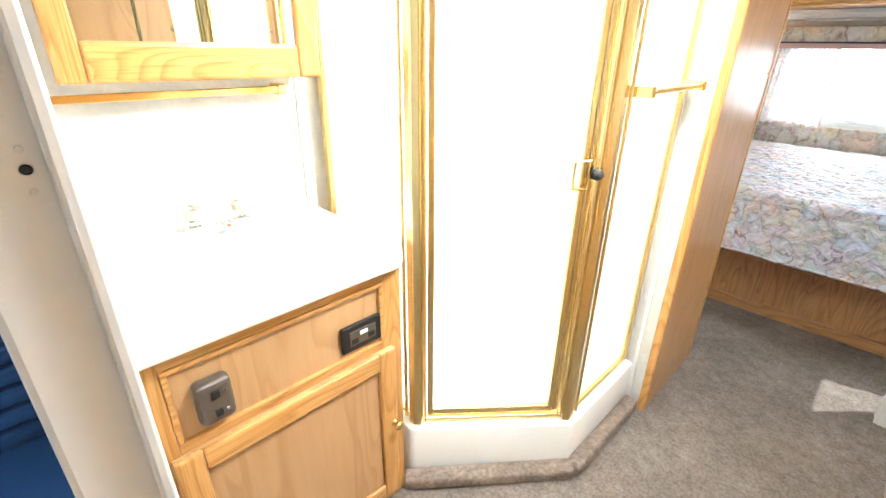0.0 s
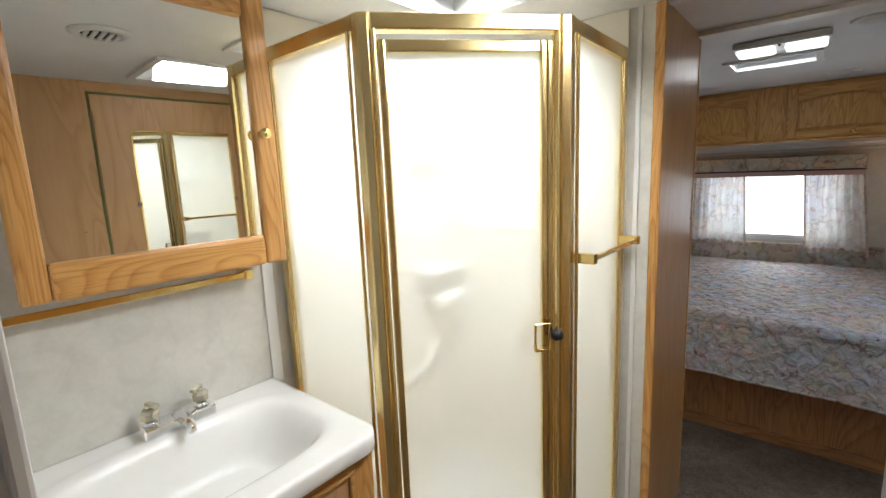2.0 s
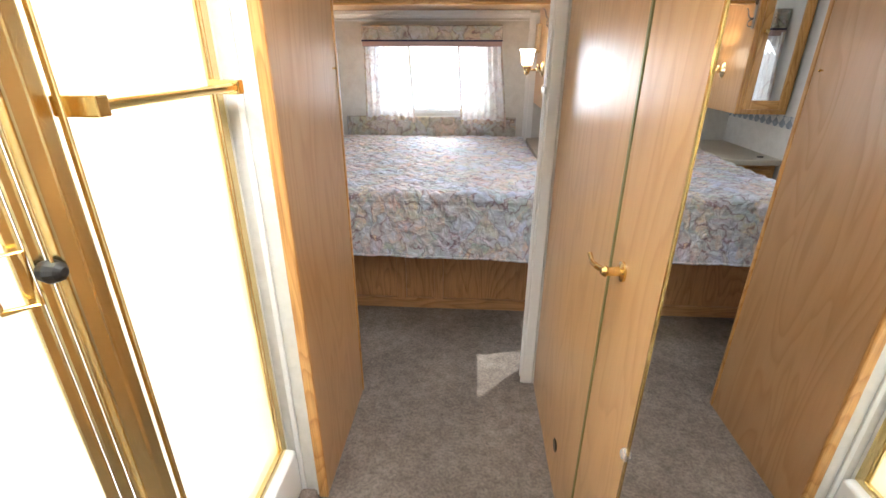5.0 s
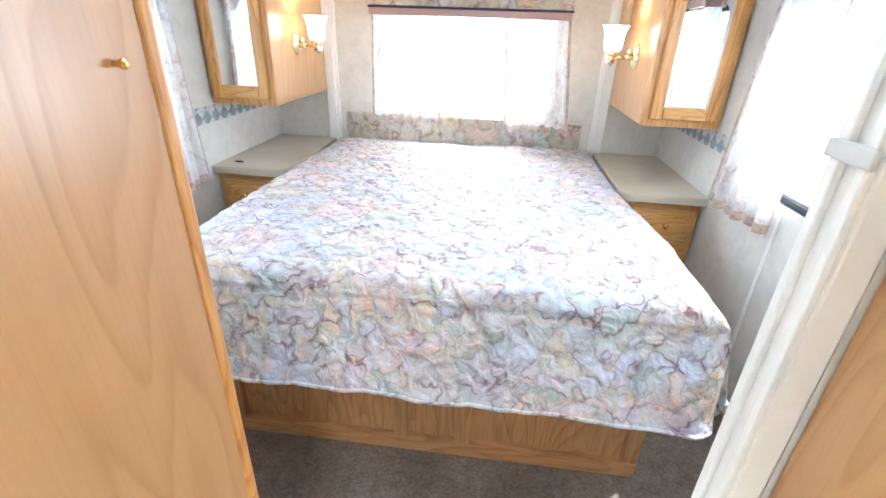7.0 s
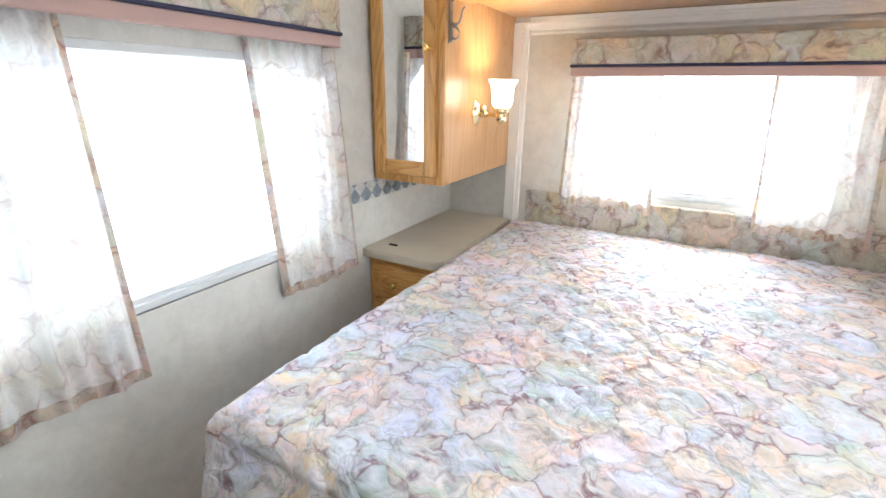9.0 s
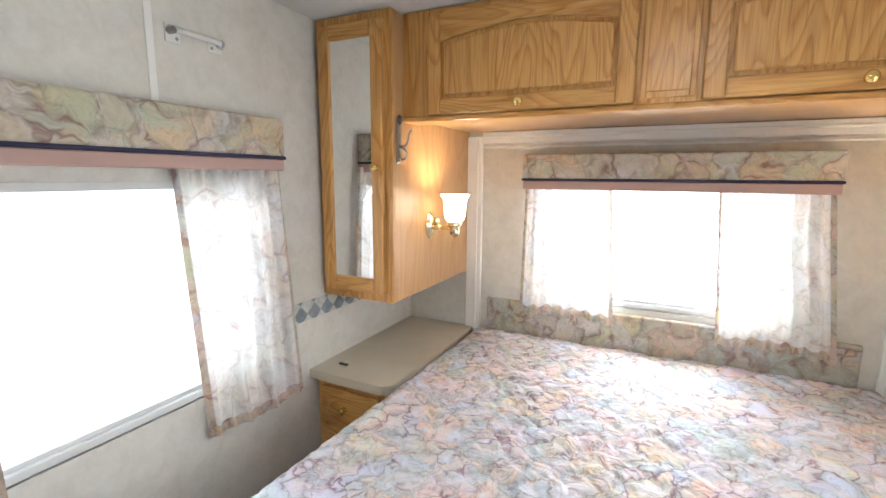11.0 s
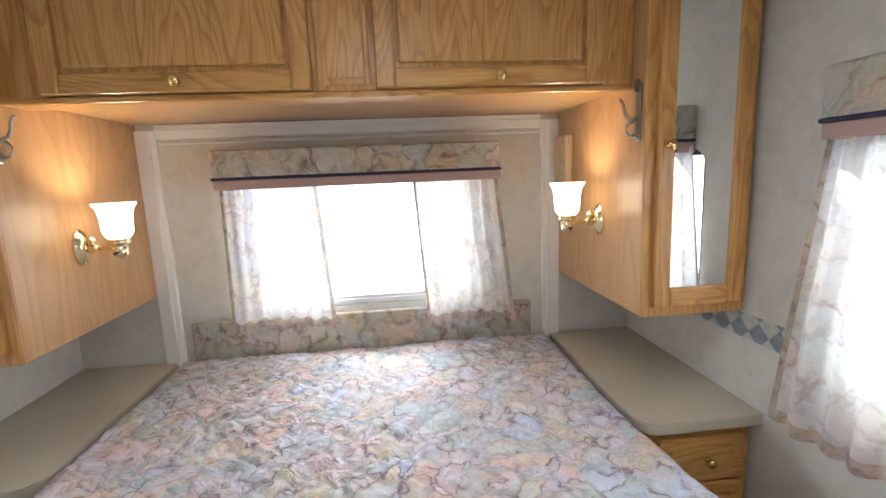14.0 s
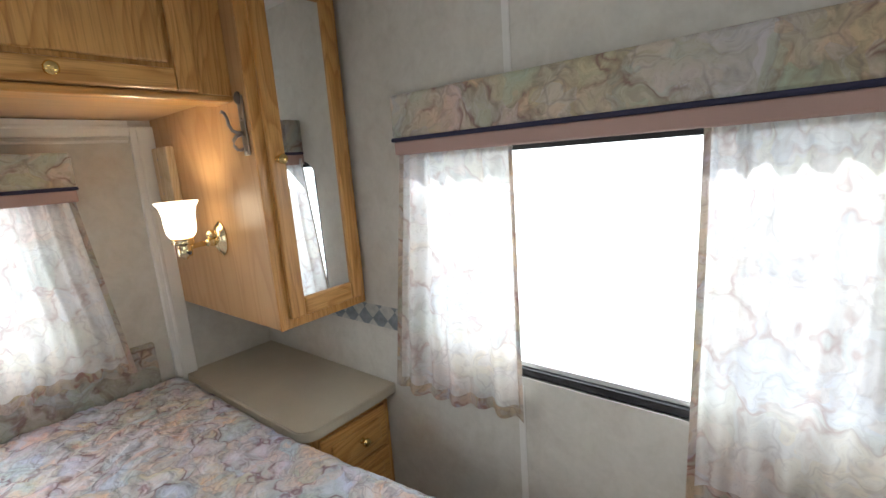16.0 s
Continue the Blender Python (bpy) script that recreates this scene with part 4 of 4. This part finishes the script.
            if su > 0 and sv > 0:
                sv *= math.sqrt(max(0.0, 1 - (su / (dx + r + 0.02)) ** 2))
                v = y_foot + r - sv
            ou, du = fall(su)
            ov, dv = fall(sv, 0.36 * max(0.0, 1 - max(su, 0.0) / 0.14))
            x = math.copysign(min(abs(u), hx - r) + ou, u)
            y = max(v, y_foot + r) - ov
            z = top - max(du, dv) - 0.18 * min(du, dv)
            both = min(du, dv)
            x += 0.13 * both if u > 0 else 0.16 * both
            y -= 0.10 * both
            wu = u + 0.022 * noise.noise(Vector((u * 9, v * 9, 1.0))) + 0.01 * noise.noise(Vector((u * 23, v * 23, 4.0)))
            wv = v + 0.022 * noise.noise(Vector((u * 9, v * 9, 7.0))) + 0.01 * noise.noise(Vector((u * 23, v * 23, 8.0)))
            near = min(abs(((wu + wv) / 0.10) % 1.0 - 0.5), abs(((wu - wv) / 0.10) % 1.0 - 0.5)) * 0.10
            puff = 1 - math.exp(-abs(near / 0.006))
            flat = 1.0 if max(du, dv) < 0.05 else 0.45
            h = flat * (0.0075 * puff + 0.006 * noise.noise(Vector((u * 14, v * 14, 2.0)))) + 0.008 * noise.noise(Vector((u * 4, v * 4, 2.0))) + 0.0035 * noise.noise(Vector((u * 26, v * 26, 5.0)))
            n = Vector((math.copysign(du > 0.03, u) if du >= dv else 0, -1.0 if dv > 0.03 and dv > du else 0, 1.0 if max(du, dv) < 0.08 else 0.0))
            n = n.normalized() if n.length else Vector((0, 0, 1))
            if dv > 0.06:
                y -= 0.006 * (dv - 0.06) / 0.3 * math.sin(u * 11 + 0.6) + 0.004 * math.sin(u * 27) * (dv / 0.3)
            z += 0.006 * math.sin(u * 3.1 + 0.5) * (dv > 0) * min(1, dv * 4) - 0.022 * (u / hx) * min(1, dv * 3)
            spread = min(1.0, max(0.0, (-0.62 - y) / 0.6))
            x += spread * (0.06 if u > 0 else -0.012) * min(1.0, abs(u) / hx)
            row.append(b.verts.new(Vector((x, y, z)) + n * h))
        grid.append(row)
    for j_ in range(nv):
        for i_ in range(nu):
            b.faces.new((grid[j_][i_], grid[j_ + 1][i_], grid[j_ + 1][i_ + 1], grid[j_][i_ + 1]))
    bmesh.ops.recalc_face_normals(b, faces=b.faces[:])
    hem = tube([grid[nv][i_].co.copy() for i_ in range(0, nu + 1)], 0.006, 8)
    part("cover", b, quilt_cloth, q, "", True)
    part("piping", hem, quilt_cloth, q, "rolled hem of the bedspread", True)


quilt()


# ceiling fixtures
def round_vent(x, y, r, label):
    v = thing("ceiling_vent", (x, y, CEIL), label, "vent", "round ceiling vents")
    part("flange", lathe([(r, 0), (r, 0.004), (r * 0.85, 0.010), (r * 0.66, 0.011), (r * 0.62, 0.004)], (x, y, CEIL), "-z", 32), vent_white, v, "", True)
    # Dark disc behind the louvres paints the shade of the duct.
    part("throat", lathe([(r * 0.62, 0.0), (r * 0.62, 0.006)], (x, y, CEIL), "-z", 24), recess_dark, v)
    for k in range(5):
        w = (k - 2) * r * 0.24
        hl = math.sqrt(max(0.0, (r * 0.6) ** 2 - w * w))
        part("louvre", box(x - hl, x + hl, y + w - 0.006, y + w + 0.006, CEIL - 0.013, CEIL - 0.007, 0.001), vent_white, v)


round_vent(-0.35, -0.72, 0.075, "round white plastic vent on the bedroom ceiling")
round_vent(0.37, -0.78, 0.075, "round white plastic vent on the bedroom ceiling")
round_vent(0.42, -2.05, 0.07, "round white plastic vent on the bedroom ceiling")
round_vent(-0.22, -3.94, 0.09, "round white plastic vent on the bathroom ceiling")
round_vent(0.54, -3.42, 0.07, "round white plastic vent on the bathroom ceiling")

def ceiling_lamp(x, y, label, lens):
    c = thing("ceiling_light", (x, y, CEIL), label, "ceiling lamp")
    part("housing", box(x - 0.165, x + 0.165, y - 0.085, y + 0.085, CEIL - 0.030, CEIL - 0.001, 0.008), vent_white, c)
    for s_ in (-1, 1):
        x0, x1 = sorted((x + s_ * 0.018, x + s_ * 0.152))
        part("lens", box(x0, x1, y - 0.068, y + 0.068, CEIL - 0.046, CEIL - 0.029, 0.012, seg=3), lens, c, "glowing ribbed lens")
    part("switch", box(x - 0.005, x + 0.005, y - 0.075, y - 0.06, CEIL - 0.036, CEIL - 0.029, 0.001), black, c)


ceiling_lamp(0.14, -1.95, "lit twin-lens white lamp on the bedroom ceiling", lamp_glow)

# ---- bathroom things ----
va = thing("vanity_cabinet", (-0.75, -4.03, 0), "oak bathroom vanity cabinet under the sink", "cabinet")
V0, V1, VX = -4.388, -3.745, -0.512
part("body", box(BW + 0.002, VX - 0.016, V0, V1, 0, 0.72, 0.002), lam_z, va)
for a, b in ((V0, V0 + 0.018), (V1 - 0.018, V1)):
    part("side", box(BW + 0.002, VX - 0.016, a, b, 0.72, 0.832, 0.001), lam_z, va)
for a, b, c, d, m_ in ((V0, V0 + 0.07, 0, 0.832, oak_z), (V1 - 0.06, V1, 0, 0.832, oak_z), (V0 + 0.07, V1 - 0.06, 0.795, 0.832, oak_y), (V0 + 0.07, V1 - 0.06, 0.575, 0.605, oak_y), (V0 + 0.07, V1 - 0.06, 0, 0.06, oak_y)):
    part("face_frame", box(VX - 0.016, VX, a, b, c, d, 0.002), m_, va)
part("front_panel", box(VX - 0.016, VX - 0.008, V0 + 0.071, V1 - 0.061, 0.606, 0.794, 0.001), lam_z, va)
mo = None
for a, b, c, d in ((V0 + 0.07, V1 - 0.06, 0.605, 0.617), (V0 + 0.07, V1 - 0.06, 0.783, 0.795), (V0 + 0.07, V0 + 0.082, 0.617, 0.783), (V1 - 0.072, V1 - 0.06, 0.617, 0.783)):
    mo = box(VX - 0.010, VX + 0.003, a, b, c, d, 0.003, mo)
part("panel_moulding", mo, oak_y, va)
vd = part("door", box(VX, VX + 0.006, V0 + 0.05, V1 - 0.035, 0.04, 0.59, 0.002), lam_z, va)
for a, b, c, d, m_ in ((V0 + 0.05, V0 + 0.105, 0.04, 0.59, oak_z), (V1 - 0.09, V1 - 0.035, 0.04, 0.59, oak_z), (V0 + 0.105, V1 - 0.09, 0.535, 0.59, oak_y), (V0 + 0.105, V1 - 0.09, 0.04, 0.095, oak_y)):
    part("frame", box(VX + 0.004, VX + 0.020, a, b, c, d, 0.006), m_, vd)
knob(vd, VX + 0.020, V1 - 0.05, 0.33, "x")
ol = thing("power_outlet", (VX, -3.87, 0.67), "black twin power outlet set in the vanity front", "outlet")
part("plate", box(VX - 0.008, VX + 0.004, -3.935, -3.815, 0.632, 0.708, 0.004), black, ol)
part("face", box(VX + 0.003, VX + 0.007, -3.915, -3.835, 0.65, 0.692, 0.002), brown, ol)
part("button", box(VX + 0.006, VX + 0.010, -3.885, -3.862, 0.676, 0.686, 0.001), vent_white, ol)
for yy in (-3.90, -3.85):
    part("socket", box(VX + 0.006, VX + 0.008, yy - 0.010, yy + 0.010, 0.655, 0.67, 0.001), black, ol)
sw = thing("switch_box", (VX, -4.24, 0.69), "brown plastic surface switch box on the vanity", "switch")
part("case", box(VX - 0.008, VX + 0.028, -4.275, -4.205, 0.645, 0.745, 0.012, seg=3), brown, sw)
for zz in (0.672, 0.718):
    part("toggle", box(VX + 0.026, VX + 0.033, -4.248, -4.232, zz - 0.008, zz + 0.008, 0.002), black, sw)
    part("screw", lathe([(0.004, 0), (0.003, 0.002)], (VX + 0.028, -4.222, zz), "x", 10), chrome, sw)


def sink_top():
    t = thing("sink_top", (-0.74, -4.05, 0.832), "white cultured marble vanity top with a moulded basin", "sink")
    x0, x1, y0, y1, z = BW + 0.001, -0.485, -4.390, -3.735, 0.878
    cx, cy, ax, ay, n = -0.722, -4.055, 0.165, 0.262, 70
    b = bmesh.new()
    g = []
    for i in range(n + 1):
        row = []
        for k in range(n + 1):
            x, y = x0 + (x1 - x0) * i / n, y0 + (y1 - y0) * k / n
            rr = 0.045
            if x > x1 - rr and y > y1 - rr:
                vx, vy = x - (x1 - rr), y - (y1 - rr)
                m_ = max(vx, vy)
                ln = math.hypot(vx, vy)
                if ln > 0:
                    x, y = x1 - rr + vx * m_ / ln, y1 - rr + vy * m_ / ln
            e = (abs((x - cx) / ax) ** 3.6 + abs((y - cy) / ay) ** 3.6) ** (1 / 3.6)
            s_ = min(1.0, max(0.0, (1.04 - e) / 0.46))
            s_ = s_ * s_ * (3 - 2 * s_)
            rim = 0.002 * math.exp(-(((e - 1.12) / 0.07) ** 2))
            row.append(b.verts.new((x, y, z - 0.13 * s_ + rim)))
        g.append(row)
    for i in range(n):
        for k in range(n):
            b.faces.new((g[i][k], g[i + 1][k], g[i + 1][k + 1], g[i][k + 1]))
    edge = [g[i][0] for i in range(n + 1)] + [g[n][k] for k in range(1, n + 1)] + [g[i][n] for i in range(n - 1, -1, -1)] + [g[0][k] for k in range(n - 1, 0, -1)]
    prev = edge
    for dz, inn in ((0.010, -0.004), (0.034, -0.005), (0.046, 0.0)):
        ring = []
        for v in edge:
            c = v.co.copy()
            c.x -= inn if abs(c.x - x1) < 0.08 else 0
            c.z = z - dz
            ring.append(b.verts.new(c))
        for k in range(len(edge)):
            j_ = (k + 1) % len(edge)
            b.faces.new((prev[k], prev[j_], ring[j_], ring[k]))
        prev = ring
    bmesh.ops.recalc_face_normals(b, faces=b.faces[:])
    part("basin_top", b, marble, t, "", True)
    part("drain", lathe([(0.024, 0), (0.024, 0.003), (0.016, 0.002)], (cx, cy, z - 0.131), "z", 20), chrome, t)
    f = thing("faucet", (-0.925, -4.03, 0.878), "chrome two-handle basin faucet with clear knobs", "faucet")
    part("base", box(-0.952, -0.900, -4.118, -3.945, 0.879, 0.910, 0.006), chrome, f)
    part("spout", tube([(-0.93, -4.03, 0.904), (-0.905, -4.03, 0.908), (-0.875, -4.03, 0.907), (-0.848, -4.03, 0.900), (-0.838, -4.03, 0.889)], [0.017, 0.017, 0.014, 0.012, 0.010], 14), chrome, f, "", True)
    for yy, turn in ((-4.092, 0.3), (-3.972, -0.9)):
        st = part("handle_stem", lathe([(0.019, 0), (0.019, 0.004), (0.015, 0.008), (0.012, 0.012)], (-0.927, yy, 0.910), "z", 18), chrome, f, "", True)
        part("handle", lathe([(0.013, 0), (0.020, 0.004), (0.021, 0.020), (0.016, 0.028), (0.004, 0.030)], (-0.927, yy, 0.921), "z", 8), smoky, st, "clear yellowed acrylic knob")
        part("cap", lathe([(0.008, 0), (0.009, 0.008), (0.006, 0.011)], (-0.927, yy, 0.950), "z", 12), chrome, st)
        lever = box(-0.006, 0.034, -0.007, 0.007, 0.0, 0.011, 0.003)
        bmesh.ops.rotate(lever, verts=lever.verts, cent=(0, 0, 0), matrix=Matrix.Rotation(turn, 3, "Z"))
        bmesh.ops.translate(lever, verts=lever.verts, vec=(-0.927, yy, 0.957))
        part("lever", lever, smoky, st, "small acrylic lever")


sink_top()

mc = thing("medicine_cabinet", (-0.92, -4.03, 1.275), "oak-framed mirrored medicine cabinet over the sink", "cabinet")
M0, M1, MX = -4.288, -3.716, -0.885
part("body", box(BW + 0.002, MX - 0.018, M0 + 0.012, M1 - 0.012, 1.285, 1.955, 0.002), oak_z, mc)
md = part("door", box(MX - 0.018, MX - 0.012, M0, M1, 1.264, 1.968, 0.002), oak_z, mc)
for a, b, c, d, m_ in ((M0, M0 + 0.05, 1.264, 1.968, oak_z), (M1 - 0.06, M1, 1.264, 1.968, oak_z), (M0 + 0.05, M1 - 0.06, 1.264, 1.345, oak_y), (M0 + 0.05, M1 - 0.06, 1.908, 1.968, oak_y)):
    part("frame", box(MX - 0.012, MX + 0.010, a, b, c, d, 0.010, seg=3), m_, md)
part("mirror", box(MX - 0.011, MX - 0.004, M0 + 0.048, M1 - 0.058, 1.343, 1.91), mirror, md, "clear mirror glass")
knob(md, MX + 0.010, -3.757, 1.617, "x")
hinge = Vector((MX - 0.018 + 0.92, M0 + 4.03, 0))
md.matrix_local = Matrix.Translation(hinge) @ Matrix.Rotation(radians(-1.7), 4, "Z") @ Matrix.Translation(-hinge)
tb = thing("towel_bar", (-0.96, -4.05, 1.23), "flat polished brass towel bar under the mirror", "towel bar")
part("bar", box(-0.945, -0.935, -4.36, -3.79, 1.222, 1.240, 0.002), brass, tb)
for yy in (-4.345, -3.80):
    part("bracket", box(BW, -0.930, yy - 0.012, yy + 0.012, 1.217, 1.245, 0.003), brass, tb)

# shower: pan, surround, gold frame, obscure glass
D, A, B, C = (BW + 0.03, -3.655), (-0.545, -3.655), (-0.215, -3.285), (-0.215, -2.845)
SILL, HEAD = 0.205, 1.865
sh = thing("shower_pan", (-0.6, -3.25, 0), "white moulded shower pan with a cut corner", "shower pan")
outer = [(BW + 0.001, -3.70), (-0.53, -3.70), (-0.172, -3.292), (-0.172, -2.822), (BW + 0.001, -2.822)]
inner = [(BW + 0.02, -3.60), (-0.57, -3.60), (-0.265, -3.26), (-0.265, -2.84), (BW + 0.02, -2.84)]
pb = bmesh.new()
lo = [pb.verts.new((*p, 0.0)) for p in outer]
hi = [pb.verts.new((*p, SILL)) for p in outer]
ih = [pb.verts.new((*p, SILL)) for p in inner]
il = [pb.verts.new((*p, 0.09)) for p in inner]
for k in range(5):
    j_ = (k + 1) % 5
    pb.faces.new((lo[k], lo[j_], hi[j_], hi[k]))
    pb.faces.new((hi[k], hi[j_], ih[j_], ih[k]))
    pb.faces.new((ih[k], ih[j_], il[j_], il[k]))
pb.faces.new(il[::-1])
bmesh.ops.recalc_face_normals(pb, faces=pb.faces[:])
bmesh.ops.bevel(pb, geom=[e for e in pb.edges if all(v.co.z > 0.05 for v in e.verts) or abs(e.verts[0].co.z - e.verts[1].co.z) > 0.1], offset=0.014, segments=3, affect="EDGES", profile=0.5)
part("pan", pb, fiberglass, sh, "", True)
su = thing("shower_surround", (-0.6, -2.83, 0.2), "cream moulded fibreglass shower wall with soap shelves", "shower wall")
part("back_wall", box(BW + 0.001, -0.20, -2.834, -2.822, SILL - 0.12, CEIL - 0.002, 0.002), cream_glass, su)
part("side_wall", box(BW + 0.001, BW + 0.012, -3.66, -2.834, SILL - 0.12, CEIL - 0.002, 0.002), cream_glass, su)
part("shampoo_shelf", box(BW + 0.012, BW + 0.10, -3.09, -2.834, 1.53, 1.57, 0.014, seg=3), fiberglass, su)
part("shelf_back", box(BW + 0.012, BW + 0.03, -3.09, -2.834, 1.57, 1.68, 0.008, seg=2), fiberglass, su)
part("soap_shelf", box(BW + 0.012, BW + 0.12, -3.07, -2.834, 1.075, 1.11, 0.014, seg=3), fiberglass, su)
part("soap_dish", box(BW + 0.012, BW + 0.13, -3.02, -2.834, 0.925, 0.99, 0.025, seg=3), fiberglass, su)
part("moulded_rib", tube([(BW + 0.012, -2.93, 0.90), (BW + 0.022, -2.94, 0.82), (BW + 0.022, -2.97, 0.74), (BW + 0.022, -3.04, 0.67), (BW + 0.018, -3.14, 0.64), (BW + 0.010, -3.20, 0.64)], 0.022, 10), fiberglass, su, "", True)
sb = thing("towel_bar", (-0.6, -2.85, 1.26), "slim brass bar on the shower's back wall", "towel bar")
part("bar", tube([(-0.92, -2.878, 1.255), (-0.30, -2.878, 1.255)], 0.008, 10), brass, sb)
for xx in (-0.90, -0.33):
    part("bracket", box(xx - 0.012, xx + 0.012, -2.888, -2.834, 1.242, 1.268, 0.003), brass, sb)
sv = thing("shower_mixer", (-0.62, -2.84, 1.25), "chrome shower head and hose on the wall", "shower head")
part("head", lathe([(0.012, 0), (0.014, 0.03), (0.035, 0.05), (0.036, 0.062)], (-0.5, -2.86, 1.72), "-y", 18), chrome, sv, "", True)
part("arm", tube([(-0.5, -2.836, 1.76), (-0.5, -2.85, 1.75), (-0.5, -2.87, 1.72)], 0.01), chrome, sv)
part("hose", tube([(-0.5, -2.86, 1.70), (-0.52, -2.87, 1.4), (-0.55, -2.88, 1.0), (-0.60, -2.88, 0.75), (-0.64, -2.87, 0.72), (-0.66, -2.86, 0.85), (-0.66, -2.845, 1.0)], 0.008), vent_white, sv, "", True)

se = thing("shower_enclosure", (-0.4, -3.4, SILL), "gold-framed neo-angle shower enclosure with obscure glass panels", "shower enclosure")


def along(a, b, f):
    return (a[0] + (b[0] - a[0]) * f, a[1] + (b[1] - a[1]) * f)


for p, w in ((D, 0.030), (C, 0.030)):
    part("wall_channel", box(p[0] - w / 2, p[0] + w / 2, p[1] - w / 2, p[1] + w / 2, SILL, HEAD, 0.003), brass_satin, se)


def post(p):
    n = [(0.030 * math.cos(t), 0.030 * math.sin(t)) for t in [math.pi / 8 + math.pi / 4 * k for k in range(8)]]
    return prism([(p[0] + q[0], p[1] + q[1]) for q in n], SILL, HEAD, 0.003)


part("corner_post", post(A), brass_satin, se)
part("corner_post", post(B), brass_satin, se)
for p, q in ((A, D), (A, B), (B, A), (B, C)):
    d_ = (Vector(q) - Vector(p)).normalized()
    o_ = Vector((d_.y, -d_.x)) if (p, q) in ((A, B), (B, C)) else Vector((-d_.y, d_.x))
    for dist, w_ in ((0.024, 0.005),):
        c_ = Vector(p) + d_ * dist + o_ * 0.0285
        part("reed", bar(c_ - d_ * w_ / 2, c_ + d_ * w_ / 2, 0.010, SILL + 0.02, HEAD - 0.036, 0.002), brass_satin, se)
for a, b in ((D, A), (A, B), (B, C)):
    part("header", bar(a, b, 0.040, HEAD - 0.036, HEAD + 0.003, 0.004), brass_satin, se)
    part("sill_rail", bar(a, b, 0.034, SILL + 0.001, SILL + 0.022, 0.004), brass_satin, se)
for a, b, f0, f1 in ((D, A, 0.03, 0.94), (B, C, 0.06, 0.97)):
    for f in (f0, f1):
        part("glazing_bead", bar(along(a, b, f - 0.012), along(a, b, f + 0.012), 0.018, SILL + 0.02, HEAD - 0.034, 0.002), brass_satin, se)
    part("fixed_pane", bar(along(a, b, f0), along(a, b, f1), 0.005, SILL + 0.02, HEAD - 0.034), frosted, se, "obscure glass side panel")
dd = part("door", bar(along(A, B, 0.062), along(A, B, 0.10), 0.026, SILL + 0.03, HEAD - 0.055, 0.004), brass_satin, se, "hinged gold-framed glass door")
part("stile", bar(along(A, B, 0.87), along(A, B, 0.905), 0.028, SILL + 0.03, HEAD - 0.055, 0.004), brass_satin, dd)
part("stile", bar(along(A, B, 0.908), along(A, B, 0.94), 0.022, SILL + 0.03, HEAD - 0.055, 0.004), brass_satin, dd)
part("rail", bar(along(A, B, 0.10), along(A, B, 0.87), 0.024, HEAD - 0.085, HEAD - 0.055, 0.004), brass_satin, dd)
part("rail", bar(along(A, B, 0.10), along(A, B, 0.87), 0.024, SILL + 0.03, SILL + 0.055, 0.004), brass_satin, dd)
part("pane", bar(along(A, B, 0.10), along(A, B, 0.87), 0.005, SILL + 0.055, HEAD - 0.085), frosted, dd, "obscure glass pane")
dn = Vector((B[1] - A[1], -(B[0] - A[0]))).normalized()
dt = Vector((B[0] - A[0], B[1] - A[1])).normalized()
hx_, hy_ = along(A, B, 0.885)
for off, dist in ((-0.012, 0.03), (-0.022, -0.03)):
    c = Vector((hx_, hy_)) + dt * off + dn * dist
    q = [(c + dt * u).to_tuple() + (z_,) for u, z_ in ((-0.02, 1.01), (0.02, 1.01), (0.02, 1.085), (-0.02, 1.085), (-0.02, 1.01))]
    part("pull", tube(q, 0.005, 8), brass, dd, "square brass pull")
c = Vector((hx_, hy_)) + dt * 0.03 + dn * 0.014
part("lock", lathe([(0.014, -0.012), (0.017, 0.0), (0.013, 0.012), (0.006, 0.018)], (c.x + dn.x * 0.012, c.y + dn.y * 0.012, 1.048), "x", 14), black, dd, "black turn lock")
st = thing("towel_bar", (-0.17, -3.05, 1.25), "clear and brass towel bar on the shower panel", "towel bar")
part("bar", tube([(-0.145, -3.255, 1.252), (-0.145, -2.87, 1.252)], 0.008, 12), brass, st)
for yy in (-3.25, -2.875):
    part("bracket", box(-0.200, -0.135, yy - 0.011, yy + 0.011, 1.238, 1.266, 0.003), brass, st)

cs = thing("carpet_kick", (-0.35, -3.5, 0), "tan carpet strip wrapped round the shower pan's foot", "carpet strip", "", "structure")
for a, b in (((-0.515, -3.745), (-0.145, -3.305)), ((-0.145, -3.31), (-0.145, -2.835))):
    part("strip", bar(a, b, 0.055, 0.0, 0.05, 0.012), carpet_tan, cs)
